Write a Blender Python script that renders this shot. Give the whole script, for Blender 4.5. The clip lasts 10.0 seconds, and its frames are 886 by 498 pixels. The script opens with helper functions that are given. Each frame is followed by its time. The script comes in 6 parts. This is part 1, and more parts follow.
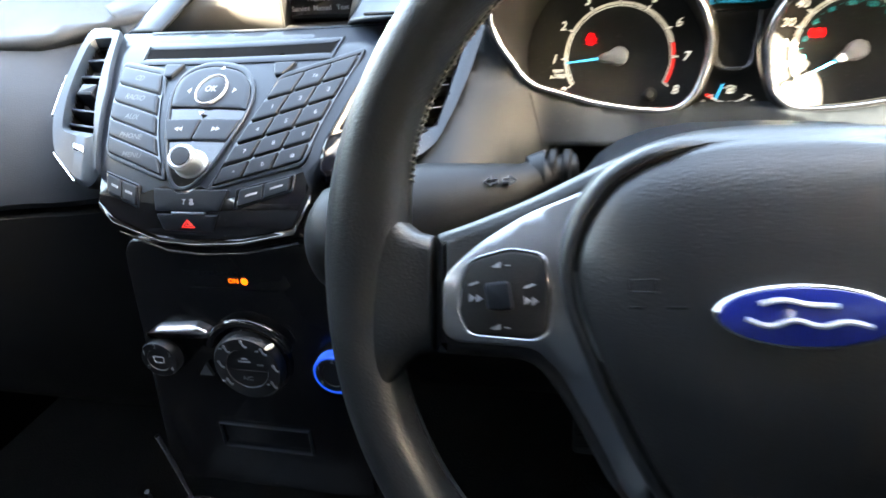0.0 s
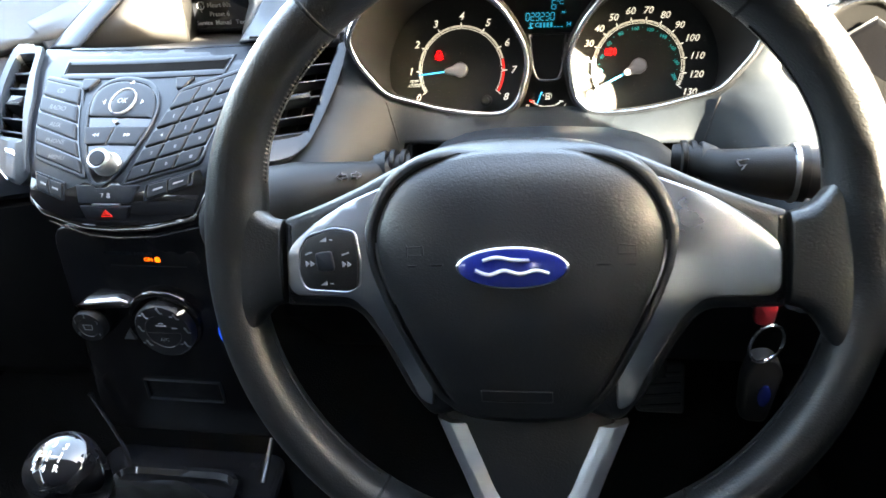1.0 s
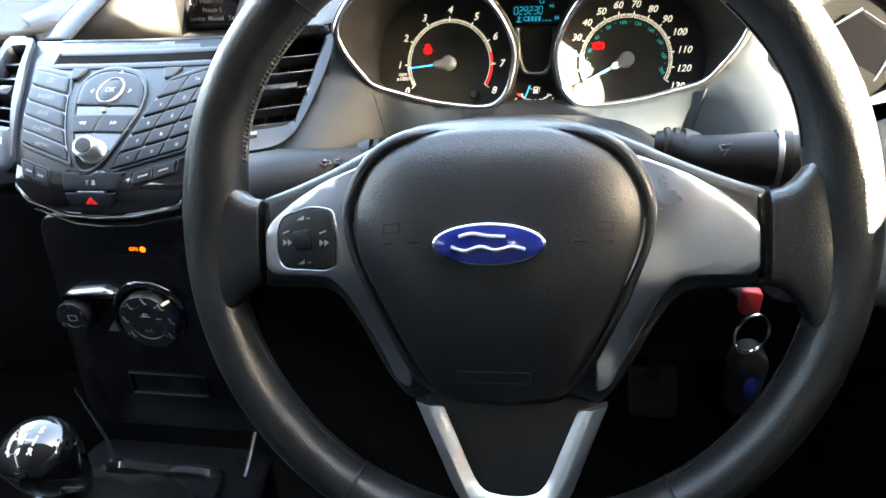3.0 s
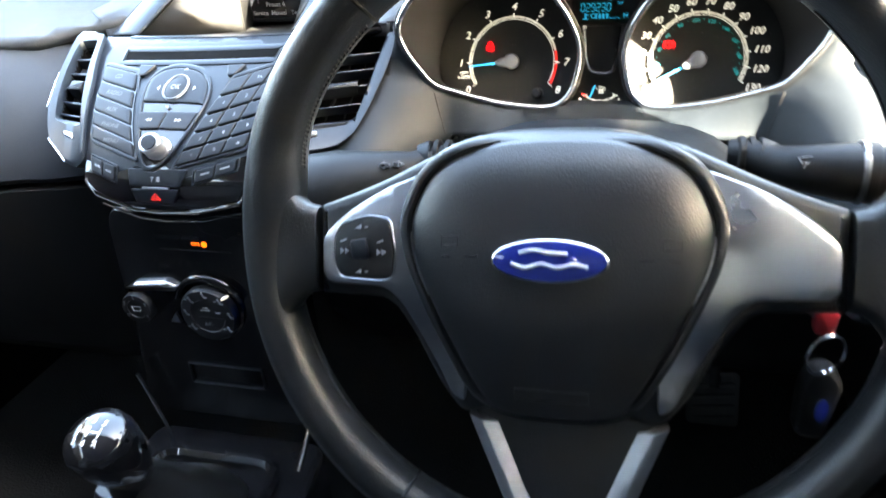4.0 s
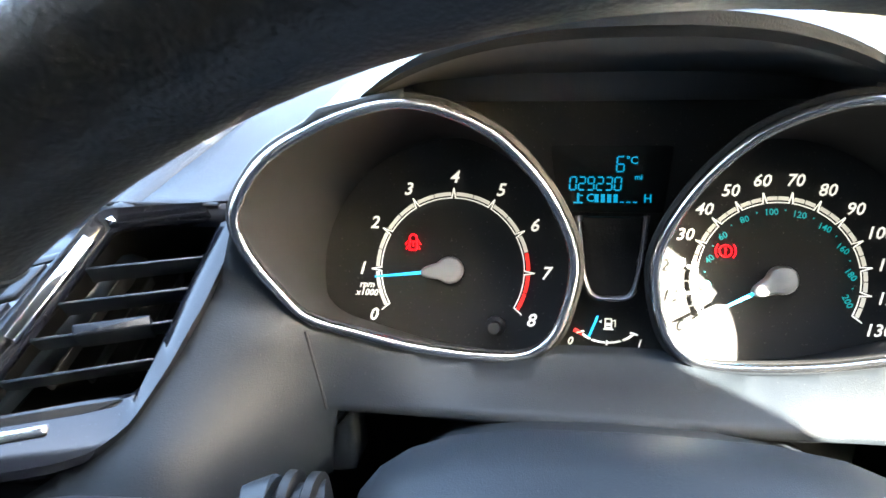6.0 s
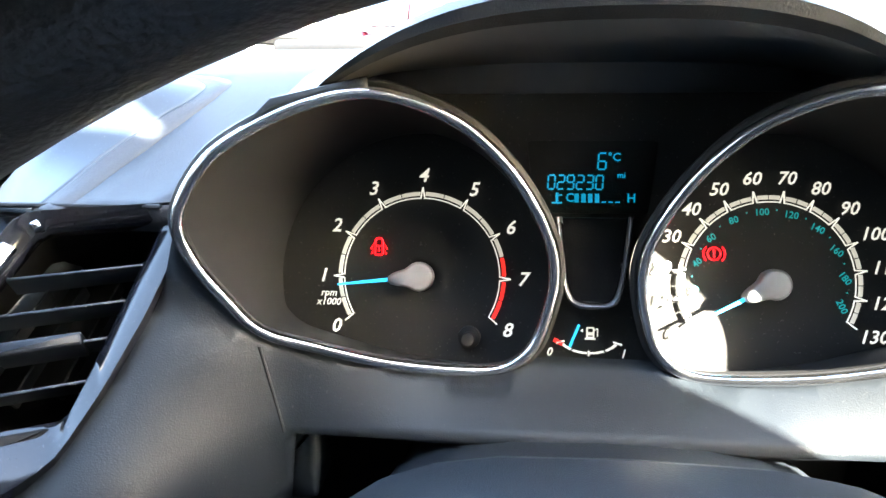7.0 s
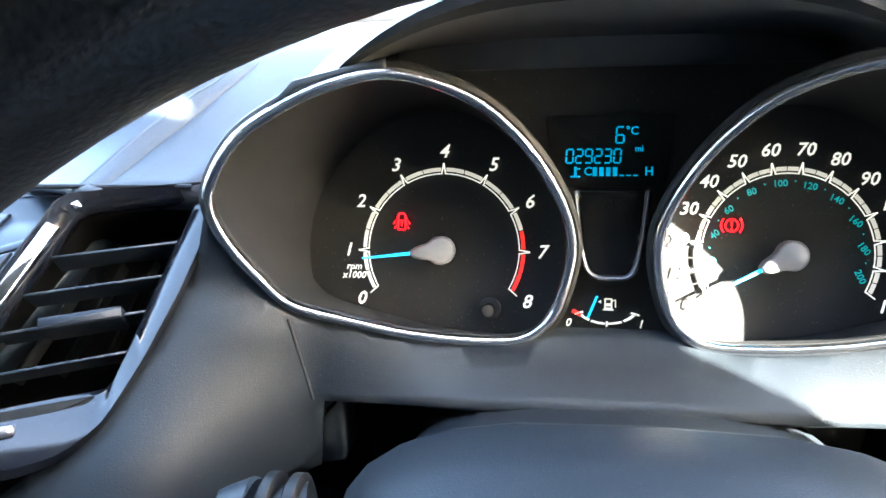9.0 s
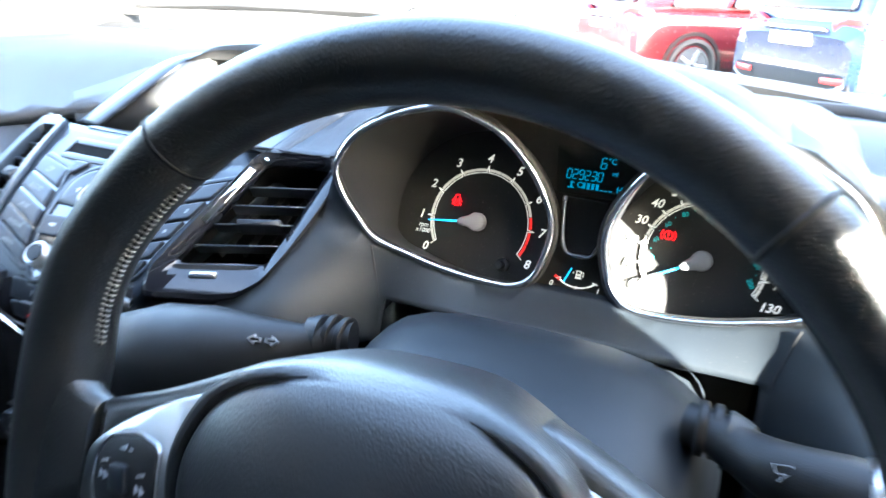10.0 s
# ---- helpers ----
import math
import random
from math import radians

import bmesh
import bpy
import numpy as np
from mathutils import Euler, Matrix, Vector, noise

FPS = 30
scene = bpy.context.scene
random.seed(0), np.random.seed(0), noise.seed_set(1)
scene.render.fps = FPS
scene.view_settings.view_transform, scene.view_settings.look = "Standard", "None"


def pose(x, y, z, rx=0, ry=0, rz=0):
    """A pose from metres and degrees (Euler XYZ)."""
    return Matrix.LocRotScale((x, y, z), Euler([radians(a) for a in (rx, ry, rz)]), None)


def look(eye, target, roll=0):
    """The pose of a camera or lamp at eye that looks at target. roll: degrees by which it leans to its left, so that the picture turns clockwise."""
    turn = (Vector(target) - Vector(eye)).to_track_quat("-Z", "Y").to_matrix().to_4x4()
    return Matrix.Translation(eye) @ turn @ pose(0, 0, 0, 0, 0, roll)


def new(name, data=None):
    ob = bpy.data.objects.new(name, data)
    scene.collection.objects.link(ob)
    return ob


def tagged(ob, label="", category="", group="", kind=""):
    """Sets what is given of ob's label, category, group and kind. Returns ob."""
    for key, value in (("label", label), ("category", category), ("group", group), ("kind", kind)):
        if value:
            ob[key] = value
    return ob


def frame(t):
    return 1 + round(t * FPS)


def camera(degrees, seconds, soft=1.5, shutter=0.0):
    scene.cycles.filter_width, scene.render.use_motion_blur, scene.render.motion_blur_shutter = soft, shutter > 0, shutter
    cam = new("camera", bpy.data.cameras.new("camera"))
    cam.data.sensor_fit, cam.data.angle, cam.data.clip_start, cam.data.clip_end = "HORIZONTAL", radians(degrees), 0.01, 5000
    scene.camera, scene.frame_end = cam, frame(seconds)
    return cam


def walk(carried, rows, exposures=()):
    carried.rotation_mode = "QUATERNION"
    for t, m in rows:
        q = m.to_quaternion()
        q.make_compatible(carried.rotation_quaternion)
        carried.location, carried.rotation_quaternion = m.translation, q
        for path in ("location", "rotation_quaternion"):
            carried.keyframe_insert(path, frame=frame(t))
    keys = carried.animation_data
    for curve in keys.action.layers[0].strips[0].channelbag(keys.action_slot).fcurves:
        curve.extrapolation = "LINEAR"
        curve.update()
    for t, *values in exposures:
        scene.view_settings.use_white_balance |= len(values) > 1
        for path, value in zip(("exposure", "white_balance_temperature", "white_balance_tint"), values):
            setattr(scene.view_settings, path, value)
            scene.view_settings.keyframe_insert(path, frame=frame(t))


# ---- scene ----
cam = camera(65.0, 10.0, shutter=0.5)
PATH = [
    (0, (-0.063, -0.218, 1.035), (-0.536, 1.505, 0.138), -4.7),
    (0.5, (-0.007, -0.286, 1.073), (-0.433, 1.431, 0.141), -4.3),
    (1, (0.024, -0.309, 1.085), (-0.301, 1.412, 0.121), -4.0),
    (1.5, (0.037, -0.327, 1.077), (-0.356, 1.446, 0.239), -5.1),
    (2, (0.039, -0.313, 1.06), (-0.275, 1.456, 0.183), -3.6),
    (2.5, (0.041, -0.313, 1.063), (-0.284, 1.448, 0.172), -3.5),
    (3.8, (0.03, -0.317, 1.067), (-0.344, 1.394, 0.101), -3.6),
    (4, (0.033, -0.3, 1.074), (-0.451, 1.391, 0.122), -4.5),
    (4.5, (0.019, -0.183, 1.069), (-0.453, 1.606, 0.309), -1.3),
    (5, (0.008, -0.077, 1.055), (-0.39, 1.73, 0.298), -0.8),
    (5.5, (-0.013, -0.039, 1.049), (-0.353, 1.829, 0.421), -1.1),
    (6.8, (-0.016, 0.009, 1.036), (-0.259, 1.89, 0.4), -1.2),
    (7, (-0.02, 0.01, 1.036), (-0.236, 1.897, 0.407), -1.0),
    (7.5, (-0.02, 0.009, 1.033), (-0.261, 1.89, 0.398), -1.7),
    (8, (-0.02, 0.008, 1.035), (-0.27, 1.876, 0.365), -1.9),
    (8.5, (-0.021, 0.006, 1.033), (-0.274, 1.872, 0.359), -1.6),
    (9, (-0.014, 0.003, 1.041), (-0.319, 1.848, 0.331), -2.5),
    (9.5, (0.032, -0.055, 1.053), (-0.536, 1.722, 0.333), -1.0),
    (10, (0.103, -0.14, 1.084), (-0.646, 1.572, 0.37), 2.1),
]
EXPOSURES = [(0.0, 6.25, 8000, 6), (2.5, 6.25, 8100, 5), (4.0, 6.25, 7500, 5), (4.5, 5.95, 6900, 6), (5.0, 6.2, 6950, 6), (5.5, 6.5, 6900, 5), (7.0, 6.15, 6800, 5), (9.0, 6.3, 6450, 4), (9.5, 6.55, 6200, 3), (10.0, 5.95, 6250, 4)]
walk(cam, [(t, look(eye, target, roll)) for t, eye, target, roll in PATH], EXPOSURES)

# ---- light ----
SUN_AZ, SUN_EL = 60.0, 27.0      # behind the driver, to the right; degrees
world = bpy.data.worlds.new("sky")
scene.world = world
world.use_nodes = True
wn = world.node_tree
sky = wn.nodes.new("ShaderNodeTexSky")
sky.sky_type = 'NISHITA'
sky.sun_disc = False
sky.dust_density = 4.0
sky.sun_elevation = radians(SUN_EL)
sky.sun_rotation = radians(180.0 - SUN_AZ)
wn.links.new(sky.outputs[0], wn.nodes["Background"].inputs[0])
wn.nodes["Background"].inputs[1].default_value = 0.115
sun_dir = Vector((math.sin(radians(SUN_AZ)) * math.cos(radians(SUN_EL)), -math.cos(radians(SUN_AZ)) * math.cos(radians(SUN_EL)), math.sin(radians(SUN_EL))))
sun_data = bpy.data.lights.new("sun", 'SUN')
sun_data.energy, sun_data.angle, sun_data.color = 5.0, radians(0.53), (1.0, 0.94, 0.85)
sun = new("sun", sun_data)
sun.matrix_basis = look(sun_dir * 20, (0, 0, 0.9))


# ---- building tools ----
def thing(name, at, label, category, group=""):
    ob = new(name)
    ob.matrix_basis = Matrix.Translation(at)
    ob.empty_display_size = 0.01
    return tagged(ob, label, category, group)


def mesh(name, verts, faces, material, smooth=True):
    me = bpy.data.meshes.new(name)
    me.from_pydata([tuple(v) for v in verts], [], faces)
    bm = bmesh.new()
    bm.from_mesh(me)
    bmesh.ops.remove_doubles(bm, verts=bm.verts, dist=1e-6)
    bmesh.ops.recalc_face_normals(bm, faces=bm.faces)
    bm.to_mesh(me)
    bm.free()
    me.materials.append(material)
    if smooth:
        me.shade_smooth()
        me.set_sharp_from_angle(angle=radians(38))
    return me


def put(name, me, parent=None, label="", category="", kind=""):
    """A mesh in world places, under its thing or part."""
    ob = new(name, me)
    if parent is not None:
        ob.parent = parent
        up = parent.matrix_basis.copy()
        if parent.parent is not None:
            up = parent.parent.matrix_basis @ parent.matrix_parent_inverse @ up
        ob.matrix_parent_inverse = up.inverted()
    return tagged(ob, label, category, "", kind)


def spl(ctrl, n=8, closed=True):
    """A smooth line through control points."""
    c = [Vector(p) for p in ctrl]
    out, m = [], len(c)
    for i in range(m if closed else m - 1):
        if closed:
            a, b, d, e = c[i - 1], c[i], c[(i + 1) % m], c[(i + 2) % m]
        else:
            a, b, d, e = c[max(i - 1, 0)], c[i], c[i + 1], c[min(i + 2, m - 1)]
        for k in range(n):
            t = k / n
            out.append(0.5 * ((2 * b) + (d - a) * t + (2 * a - 5 * b + 4 * d - e) * t * t + (3 * b - a - 3 * d + e) * t ** 3))
    if not closed:
        out.append(c[-1])
    return out


def rounded(pts, r, n=4):
    """A polygon with rounded corners; r: one radius, or one for each corner."""
    out, m = [], len(pts)
    for i in range(m):
        a, b, c = Vector(pts[i - 1]), Vector(pts[i]), Vector(pts[(i + 1) % m])
        q = r[i] if isinstance(r, (list, tuple)) else r
        d1, d2 = (a - b), (c - b)
        q = min(q, d1.length * 0.48, d2.length * 0.48)
        p, s = b + d1.normalized() * q, b + d2.normalized() * q
        for k in range(n + 1):
            t = k / n
            out.append((1 - t) ** 2 * p + 2 * t * (1 - t) * b + t * t * s)
    return out


def area2(pts):
    return sum(pts[i - 1][0] * pts[i][1] - pts[i][0] * pts[i - 1][1] for i in range(len(pts))) / 2


def inset(pts, d):
    pts = [Vector((p[0], p[1])) for p in pts]
    if area2(pts) < 0:
        pts.reverse()
    out, m = [], len(pts)
    for i in range(m):
        e1, e2 = (pts[i] - pts[i - 1]), (pts[(i + 1) % m] - pts[i])
        n1, n2 = Vector((-e1.y, e1.x)), Vector((-e2.y, e2.x))
        nn = (n1.normalized() if n1.length > 1e-9 else Vector((0, 0))) + (n2.normalized() if n2.length > 1e-9 else Vector((0, 0)))
        if nn.length < 1e-6:
            nn = n1
        nn.normalize()
        out.append(pts[i] + nn * d)
    return out


def loft(loops, closed=True, cap0=False, cap1=False):
    verts, faces, n = [], [], len(loops[0])
    for lp in loops:
        verts += list(lp)
    for j in range(len(loops) - 1):
        for i in range(n if closed else n - 1):
            k = (i + 1) % n
            faces.append((j * n + i, j * n + k, (j + 1) * n + k, (j + 1) * n + i))
    if cap0:
        faces.append(tuple(range(n)))
    if cap1:
        faces.append(tuple(range((len(loops) - 1) * n, len(loops) * n)))
    return verts, faces


def plate(outline, f, h0, h1, bev=0.0006, fan=False):
    """A solid slab with a bevelled rim; f(u, v, h) lays it into the world. fan: a top that follows a curved face."""
    o = inset(outline, 0)
    i1, i2 = inset(outline, bev * 0.35), inset(outline, bev)
    at = lambda loop, h: [f(p[0], p[1], h) for p in loop]
    rings = [at(o, h0), at(o, h1 - bev), at(i1, h1 - bev * 0.35), at(i2, h1)]
    if fan:
        c = sum(i2, Vector((0, 0))) / len(i2)
        rings += [at([p.lerp(c, k) for p in i2], h1) for k in (0.12, 0.4, 0.7, 0.96)]
    return loft(rings, True, True, True)


def frame_plate(outer, width, f, h0, h1, bev=0.0005):
    """A flat ring of even width round an opening."""
    o, i = inset(outer, 0), inset(outer, width)
    ob, ib = inset(outer, bev), inset(outer, width - bev)
    at = lambda loop, h: [f(p[0], p[1], h) for p in loop]
    v, fc = loft([at(o, h0), at(o, h1 - bev), at(ob, h1), at(ib, h1), at(i, h1 - bev), at(i, h0), at(o, h0)])
    return v, fc


def tube(path, radii, seg=12, closed=False, squash=1.0):
    """A round bar along a line of places."""
    path = [Vector(p) for p in path]
    m = len(path)
    if not isinstance(radii, (list, tuple)):
        radii = [radii] * m
    loops, ref = [], None
    for i in range(m):
        a = path[i - 1] if (i or closed) else path[i]
        b = path[(i + 1) % m] if (i < m - 1 or closed) else path[i]
        t = (b - a).normalized()
        if ref is None:
            ref = t.orthogonal().normalized()
        ref = (ref - t * ref.dot(t)).normalized()
        s = t.cross(ref)
        loops.append([path[i] + radii[i] * (math.cos(2 * math.pi * k / seg) * ref + squash * math.sin(2 * math.pi * k / seg) * s) for k in range(seg)])
    if closed:
        return loft(loops + [loops[0]])
    return loft(loops, True, True, True)


def lathe(profile, f, seg=32, u0=0.0, v0=0.0):
    """A turned body: profile of (radius, height) round (u0, v0) of the frame f."""
    loops = [[f(u0 + r * math.cos(2 * math.pi * k / seg), v0 + r * math.sin(2 * math.pi * k / seg), h) for k in range(seg)] for r, h in profile]
    return loft(loops, True, profile[0][0] > 1e-5, profile[-1][0] > 1e-5)


def disc(r, n=32, u0=0.0, v0=0.0, ry=None):
    ry = r if ry is None else ry
    return [Vector((u0 + r * math.cos(2 * math.pi * k / n), v0 + ry * math.sin(2 * math.pi * k / n))) for k in range(n)]


def dense(pts, step=0.008):
    out = []
    for i in range(len(pts)):
        a, b = Vector(pts[i - 1]), Vector(pts[i])
        k = max(1, int((b - a).length / step))
        out += [a.lerp(b, j / k) for j in range(k)]
    return out


def inside(p, poly):
    hit, n = False, len(poly)
    for i in range(n):
        a, b = poly[i - 1], poly[i]
        if (a[1] > p[1]) != (b[1] > p[1]) and p[0] < (b[0] - a[0]) * (p[1] - a[1]) / (b[1] - a[1]) + a[0]:
            hit = not hit
    return hit


def sheet(outline, holes, step, f):
    """A skin over an outline with openings, curved by f(u, v) -> place."""
    from mathutils import geometry
    pts, edges = [], []
    for loop in [outline] + list(holes):
        s = len(pts)
        dense = []
        for i in range(len(loop)):
            a, b = Vector(loop[i - 1]).to_2d(), Vector(loop[i]).to_2d()
            k = max(1, int((b - a).length / step))
            dense += [a.lerp(b, j / k) for j in range(k)]
        pts += dense
        edges += [(s + i, s + (i + 1) % len(dense)) for i in range(len(dense))]
    us, vs = [p[0] for p in outline], [p[1] for p in outline]
    u = min(us) + step / 2
    while u < max(us):
        v = min(vs) + step / 2
        while v < max(vs):
            q = Vector((u, v))
            if inside(q, outline) and not any(inside(q, h) for h in holes) and min((q - p).length for p in pts[:len(edges)]) > step * 0.45:
                pts.append(q)
            v += step
        u += step
    vv, _, ff, _, _, _ = geometry.delaunay_2d_cdt(pts, edges, [], 0, 1e-7)
    keep = []
    for t in ff:
        c = sum((vv[i] for i in t), Vector((0, 0))) / 3
        if inside(c, outline) and not any(inside(c, h) for h in holes):
            keep.append(tuple(t))
    return [f(p[0], p[1]) for p in vv], keep


def thick(ob, t):
    m = ob.modifiers.new("thickness", 'SOLIDIFY')
    m.thickness, m.offset = t, -1
    return ob


def frame_at(origin, rx, rz=0.0):
    m = pose(*origin, rx, 0, rz)
    return lambda u, v, h=0.0: m @ Vector((u, v, h))


def text_mesh(words, size, f, u, v, h, material, align='CENTER', shear=0.0, depth=0.0002, turn=0.0):
    cu = bpy.data.curves.new("words", 'FONT')
    cu.body, cu.size, cu.align_x, cu.align_y, cu.shear, cu.resolution_u = words, size, align, 'CENTER', shear, 2
    cu.offset = size * 0.016
    ob = bpy.data.objects.new("words", cu)
    scene.collection.objects.link(ob)
    bpy.context.view_layer.update()
    me = bpy.data.meshes.new_from_object(ob.evaluated_get(bpy.context.evaluated_depsgraph_get()))
    bpy.data.objects.remove(ob)
    c, s = math.cos(turn), math.sin(turn)
    for w in me.vertices:
        x, y = w.co.x, w.co.y
        w.co = f(u + c * x - s * y, v + s * x + c * y, h)
    me.materials.clear()
    me.materials.append(material)
    return me


def join(*pieces):
    verts, faces = [], []
    for v, f in pieces:
        n = len(verts)
        verts += list(v)
        faces += [tuple(i + n for i in t) for t in f]
    return verts, faces


def bar(f, a, b, w, h0, h1):
    """A thin straight slab from a to b in a frame."""
    a, b = Vector(a), Vector(b)
    n = (b - a).normalized()
    n = Vector((-n.y, n.x)) * w / 2
    return plate([a - n, b - n, b + n, a + n], f, h0, h1, min(w, abs(h1 - h0)) * 0.2)


# ---- materials ----
def material(name, base, rough, metal=0.0, grain=0.0, cell=0.0012, spread=0.15, coat=0.0, streak=0.0, emit=None, power=0.0, dust=0.0):
    """Base colour with two scales of variation, and a fine grain in relief (cell: its size in metres)."""
    m = bpy.data.materials.new(name)
    m.use_nodes = True
    nt = m.node_tree
    b = nt.nodes["Principled BSDF"]
    tc = nt.nodes.new("ShaderNodeTexCoord")
    big = nt.nodes.new("ShaderNodeTexNoise")
    big.inputs["Scale"].default_value, big.inputs["Detail"].default_value = 18.0, 6.0
    nt.links.new(tc.outputs["Object"], big.inputs["Vector"])
    mix = nt.nodes.new("ShaderNodeMix")
    mix.data_type = 'RGBA'
    mix.inputs[6].default_value = (*[c * (1 - spread) for c in base], 1)
    mix.inputs[7].default_value = (*[min(1, c * (1 + spread)) for c in base], 1)
    nt.links.new(big.outputs[0], mix.inputs[0])
    colour = mix.outputs[2]
    if dust:
        specks = nt.nodes.new("ShaderNodeTexNoise")
        specks.inputs["Scale"].default_value, specks.inputs["Detail"].default_value = 900.0, 2.0
        nt.links.new(tc.outputs["Object"], specks.inputs["Vector"])
        ramp = nt.nodes.new("ShaderNodeValToRGB")
        ramp.color_ramp.elements[0].position, ramp.color_ramp.elements[1].position = 0.68, 0.78
        nt.links.new(specks.outputs[0], ramp.inputs[0])
        dm = nt.nodes.new("ShaderNodeMix")
        dm.data_type = 'RGBA'
        dm.inputs[7].default_value = (0.35, 0.33, 0.3, 1)
        sc = nt.nodes.new("ShaderNodeMath")
        sc.operation = 'MULTIPLY'
        sc.inputs[1].default_value = dust
        nt.links.new(ramp.outputs[0], sc.inputs[0])
        nt.links.new(sc.outputs[0], dm.inputs[0])
        nt.links.new(colour, dm.inputs[6])
        colour = dm.outputs[2]
    nt.links.new(colour, b.inputs["Base Color"])
    mr = nt.nodes.new("ShaderNodeMapRange")
    mr.inputs[3].default_value, mr.inputs[4].default_value = max(0.02, rough - 0.08 * (1 if rough > 0.15 else 0.2)), min(1, rough + 0.08 * (1 if rough > 0.15 else 0.2))
    nt.links.new(big.outputs[0], mr.inputs[0])
    nt.links.new(mr.outputs[0], b.inputs["Roughness"])
    b.inputs["Metallic"].default_value = metal
    b.inputs["Coat Weight"].default_value = coat
    b.inputs["Coat Roughness"].default_value = 0.05
    if grain:
        vor = nt.nodes.new("ShaderNodeTexVoronoi")
        vor.feature = 'SMOOTH_F1'
        vor.inputs["Scale"].default_value = 1.0 / cell
        fine = nt.nodes.new("ShaderNodeTexNoise")
        fine.inputs["Scale"].default_value, fine.inputs["Detail"].default_value = 1.4 / cell, 3.0
        nt.links.new(tc.outputs["Object"], vor.inputs["Vector"])
        nt.links.new(tc.outputs["Object"], fine.inputs["Vector"])
        add = nt.nodes.new("ShaderNodeMath")
        add.operation = 'ADD'
        nt.links.new(vor.outputs["Distance"], add.inputs[0])
        nt.links.new(fine.outputs[0], add.inputs[1])
        bump = nt.nodes.new("ShaderNodeBump")
        bump.inputs["Strength"].default_value, bump.inputs["Distance"].default_value = grain, cell * 0.5
        nt.links.new(add.outputs[0], bump.inputs["Height"])
        nt.links.new(bump.outputs[0], b.inputs["Normal"])
    if emit:
        b.inputs["Emission Color"].default_value = (*emit, 1)
        b.inputs["Emission Strength"].default_value = power
    return m


M_DASH = material("dash_plastic", (0.0074, 0.0097, 0.0123), 0.46, grain=0.22, cell=0.0006, dust=0.08)
M_DASH_TOP = material("soft_dash_top", (0.0165, 0.0190, 0.0232), 0.58, grain=0.30, cell=0.0008, dust=0.06)
M_PAD = material("airbag_cover", (0.0110, 0.0115, 0.0125), 0.37, grain=0.26, cell=0.0011)
M_LEATHER = material("black_leather", (0.0100, 0.0103, 0.0105), 0.35, grain=0.27, cell=0.0012, spread=0.30)
M_THREAD = material("grey_thread", (0.12, 0.115, 0.105), 0.8, grain=0.5, cell=0.0004)
M_SILVER = material("satin_silver", (0.36, 0.37, 0.39), 0.30, metal=1.0, spread=0.06)
M_BEZEL = material("bezel_silver", (0.56, 0.57, 0.59), 0.22, metal=1.0, spread=0.03)
M_FORK = material("bright_satin", (0.80, 0.81, 0.83), 0.33, metal=1.0, spread=0.03)
M_LOUVRE = material("louvre_black", (0.0012, 0.0012, 0.0014), 0.14, spread=0.1)
M_CHROME = material("chrome", (0.80, 0.81, 0.83), 0.08, metal=1.0, spread=0.03)
M_GLOSS = material("piano_black", (0.006, 0.006, 0.007), 0.07, coat=0.5, dust=0.15)
M_VENT = material("vent_rim", (0.0050, 0.0055, 0.0075), 0.10, spread=0.1, dust=0.1)
M_PRINT = material("key_print", (0.15, 0.155, 0.165), 0.5, spread=0.03)
M_MATT = material("soft_black", (0.0080, 0.0078, 0.0076), 0.85, grain=0.3, cell=0.0008)
M_TRIM = material("dark_satin_trim", (0.11, 0.11, 0.115), 0.28, metal=0.7, spread=0.05)
M_KNURL = material("knurled_silver", (0.55, 0.56, 0.57), 0.34, metal=1.0, spread=0.05)
M_STACK = material("stack_satin", (0.0076, 0.0110, 0.0162), 0.36, spread=0.1, dust=0.15)
M_BUTTON = material("button_satin", (0.0072, 0.0094, 0.0132), 0.42, spread=0.1)
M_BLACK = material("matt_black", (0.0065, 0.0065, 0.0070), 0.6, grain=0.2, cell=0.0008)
M_LEVER = material("stalk_plastic", (0.0034, 0.0035, 0.0038), 0.5, grain=0.2, cell=0.0008)
M_DIAL = material("dial_black", (0.022, 0.0215, 0.021), 0.6, dust=0.25)
M_FAINT = material("faint_print", (0.055, 0.056, 0.060), 0.5, spread=0.03)
M_KNOB = material("dark_knob", (0.0105, 0.0112, 0.0135), 0.38, spread=0.1)
M_PANEL = material("dark_panel", (0.007, 0.007, 0.008), 0.24, spread=0.1, dust=0.1)
# near-zero base: the shade inside slots and ducts put into colour
M_HOLE_SHADE = material("hole_shade", (0.0008, 0.0008, 0.0008), 0.9, spread=0.05)
# far paler than the dash's black plastic: light under the hood as base colour
M_LINING_LIT = material("lit_hood_plastic", (0.085, 0.087, 0.094), 0.5, grain=0.3, cell=0.0008)
M_RECESS = material("recess_plastic", (0.013, 0.0125, 0.012), 0.5, grain=0.15, cell=0.0006)
M_SCRIPT = material("pale_metal", (0.70, 0.71, 0.73), 0.35, metal=0.3, spread=0.03)
M_CONE = material("gauge_cone", (0.0120, 0.0120, 0.0130), 0.48)
M_WHITE = material("dial_white", (0.75, 0.74, 0.70), 0.5, spread=0.03, emit=(1.0, 0.95, 0.85), power=0.0120)
M_CREAM = material("dial_cream", (0.50, 0.48, 0.43), 0.5, spread=0.03, emit=(1.0, 0.93, 0.80), power=0.0080)
M_ICON = material("icon_grey", (0.22, 0.225, 0.24), 0.5, spread=0.03)
M_REDPRINT = material("dial_red", (0.55, 0.02, 0.02), 0.5, emit=(1.0, 0.03, 0.02), power=0.0180)
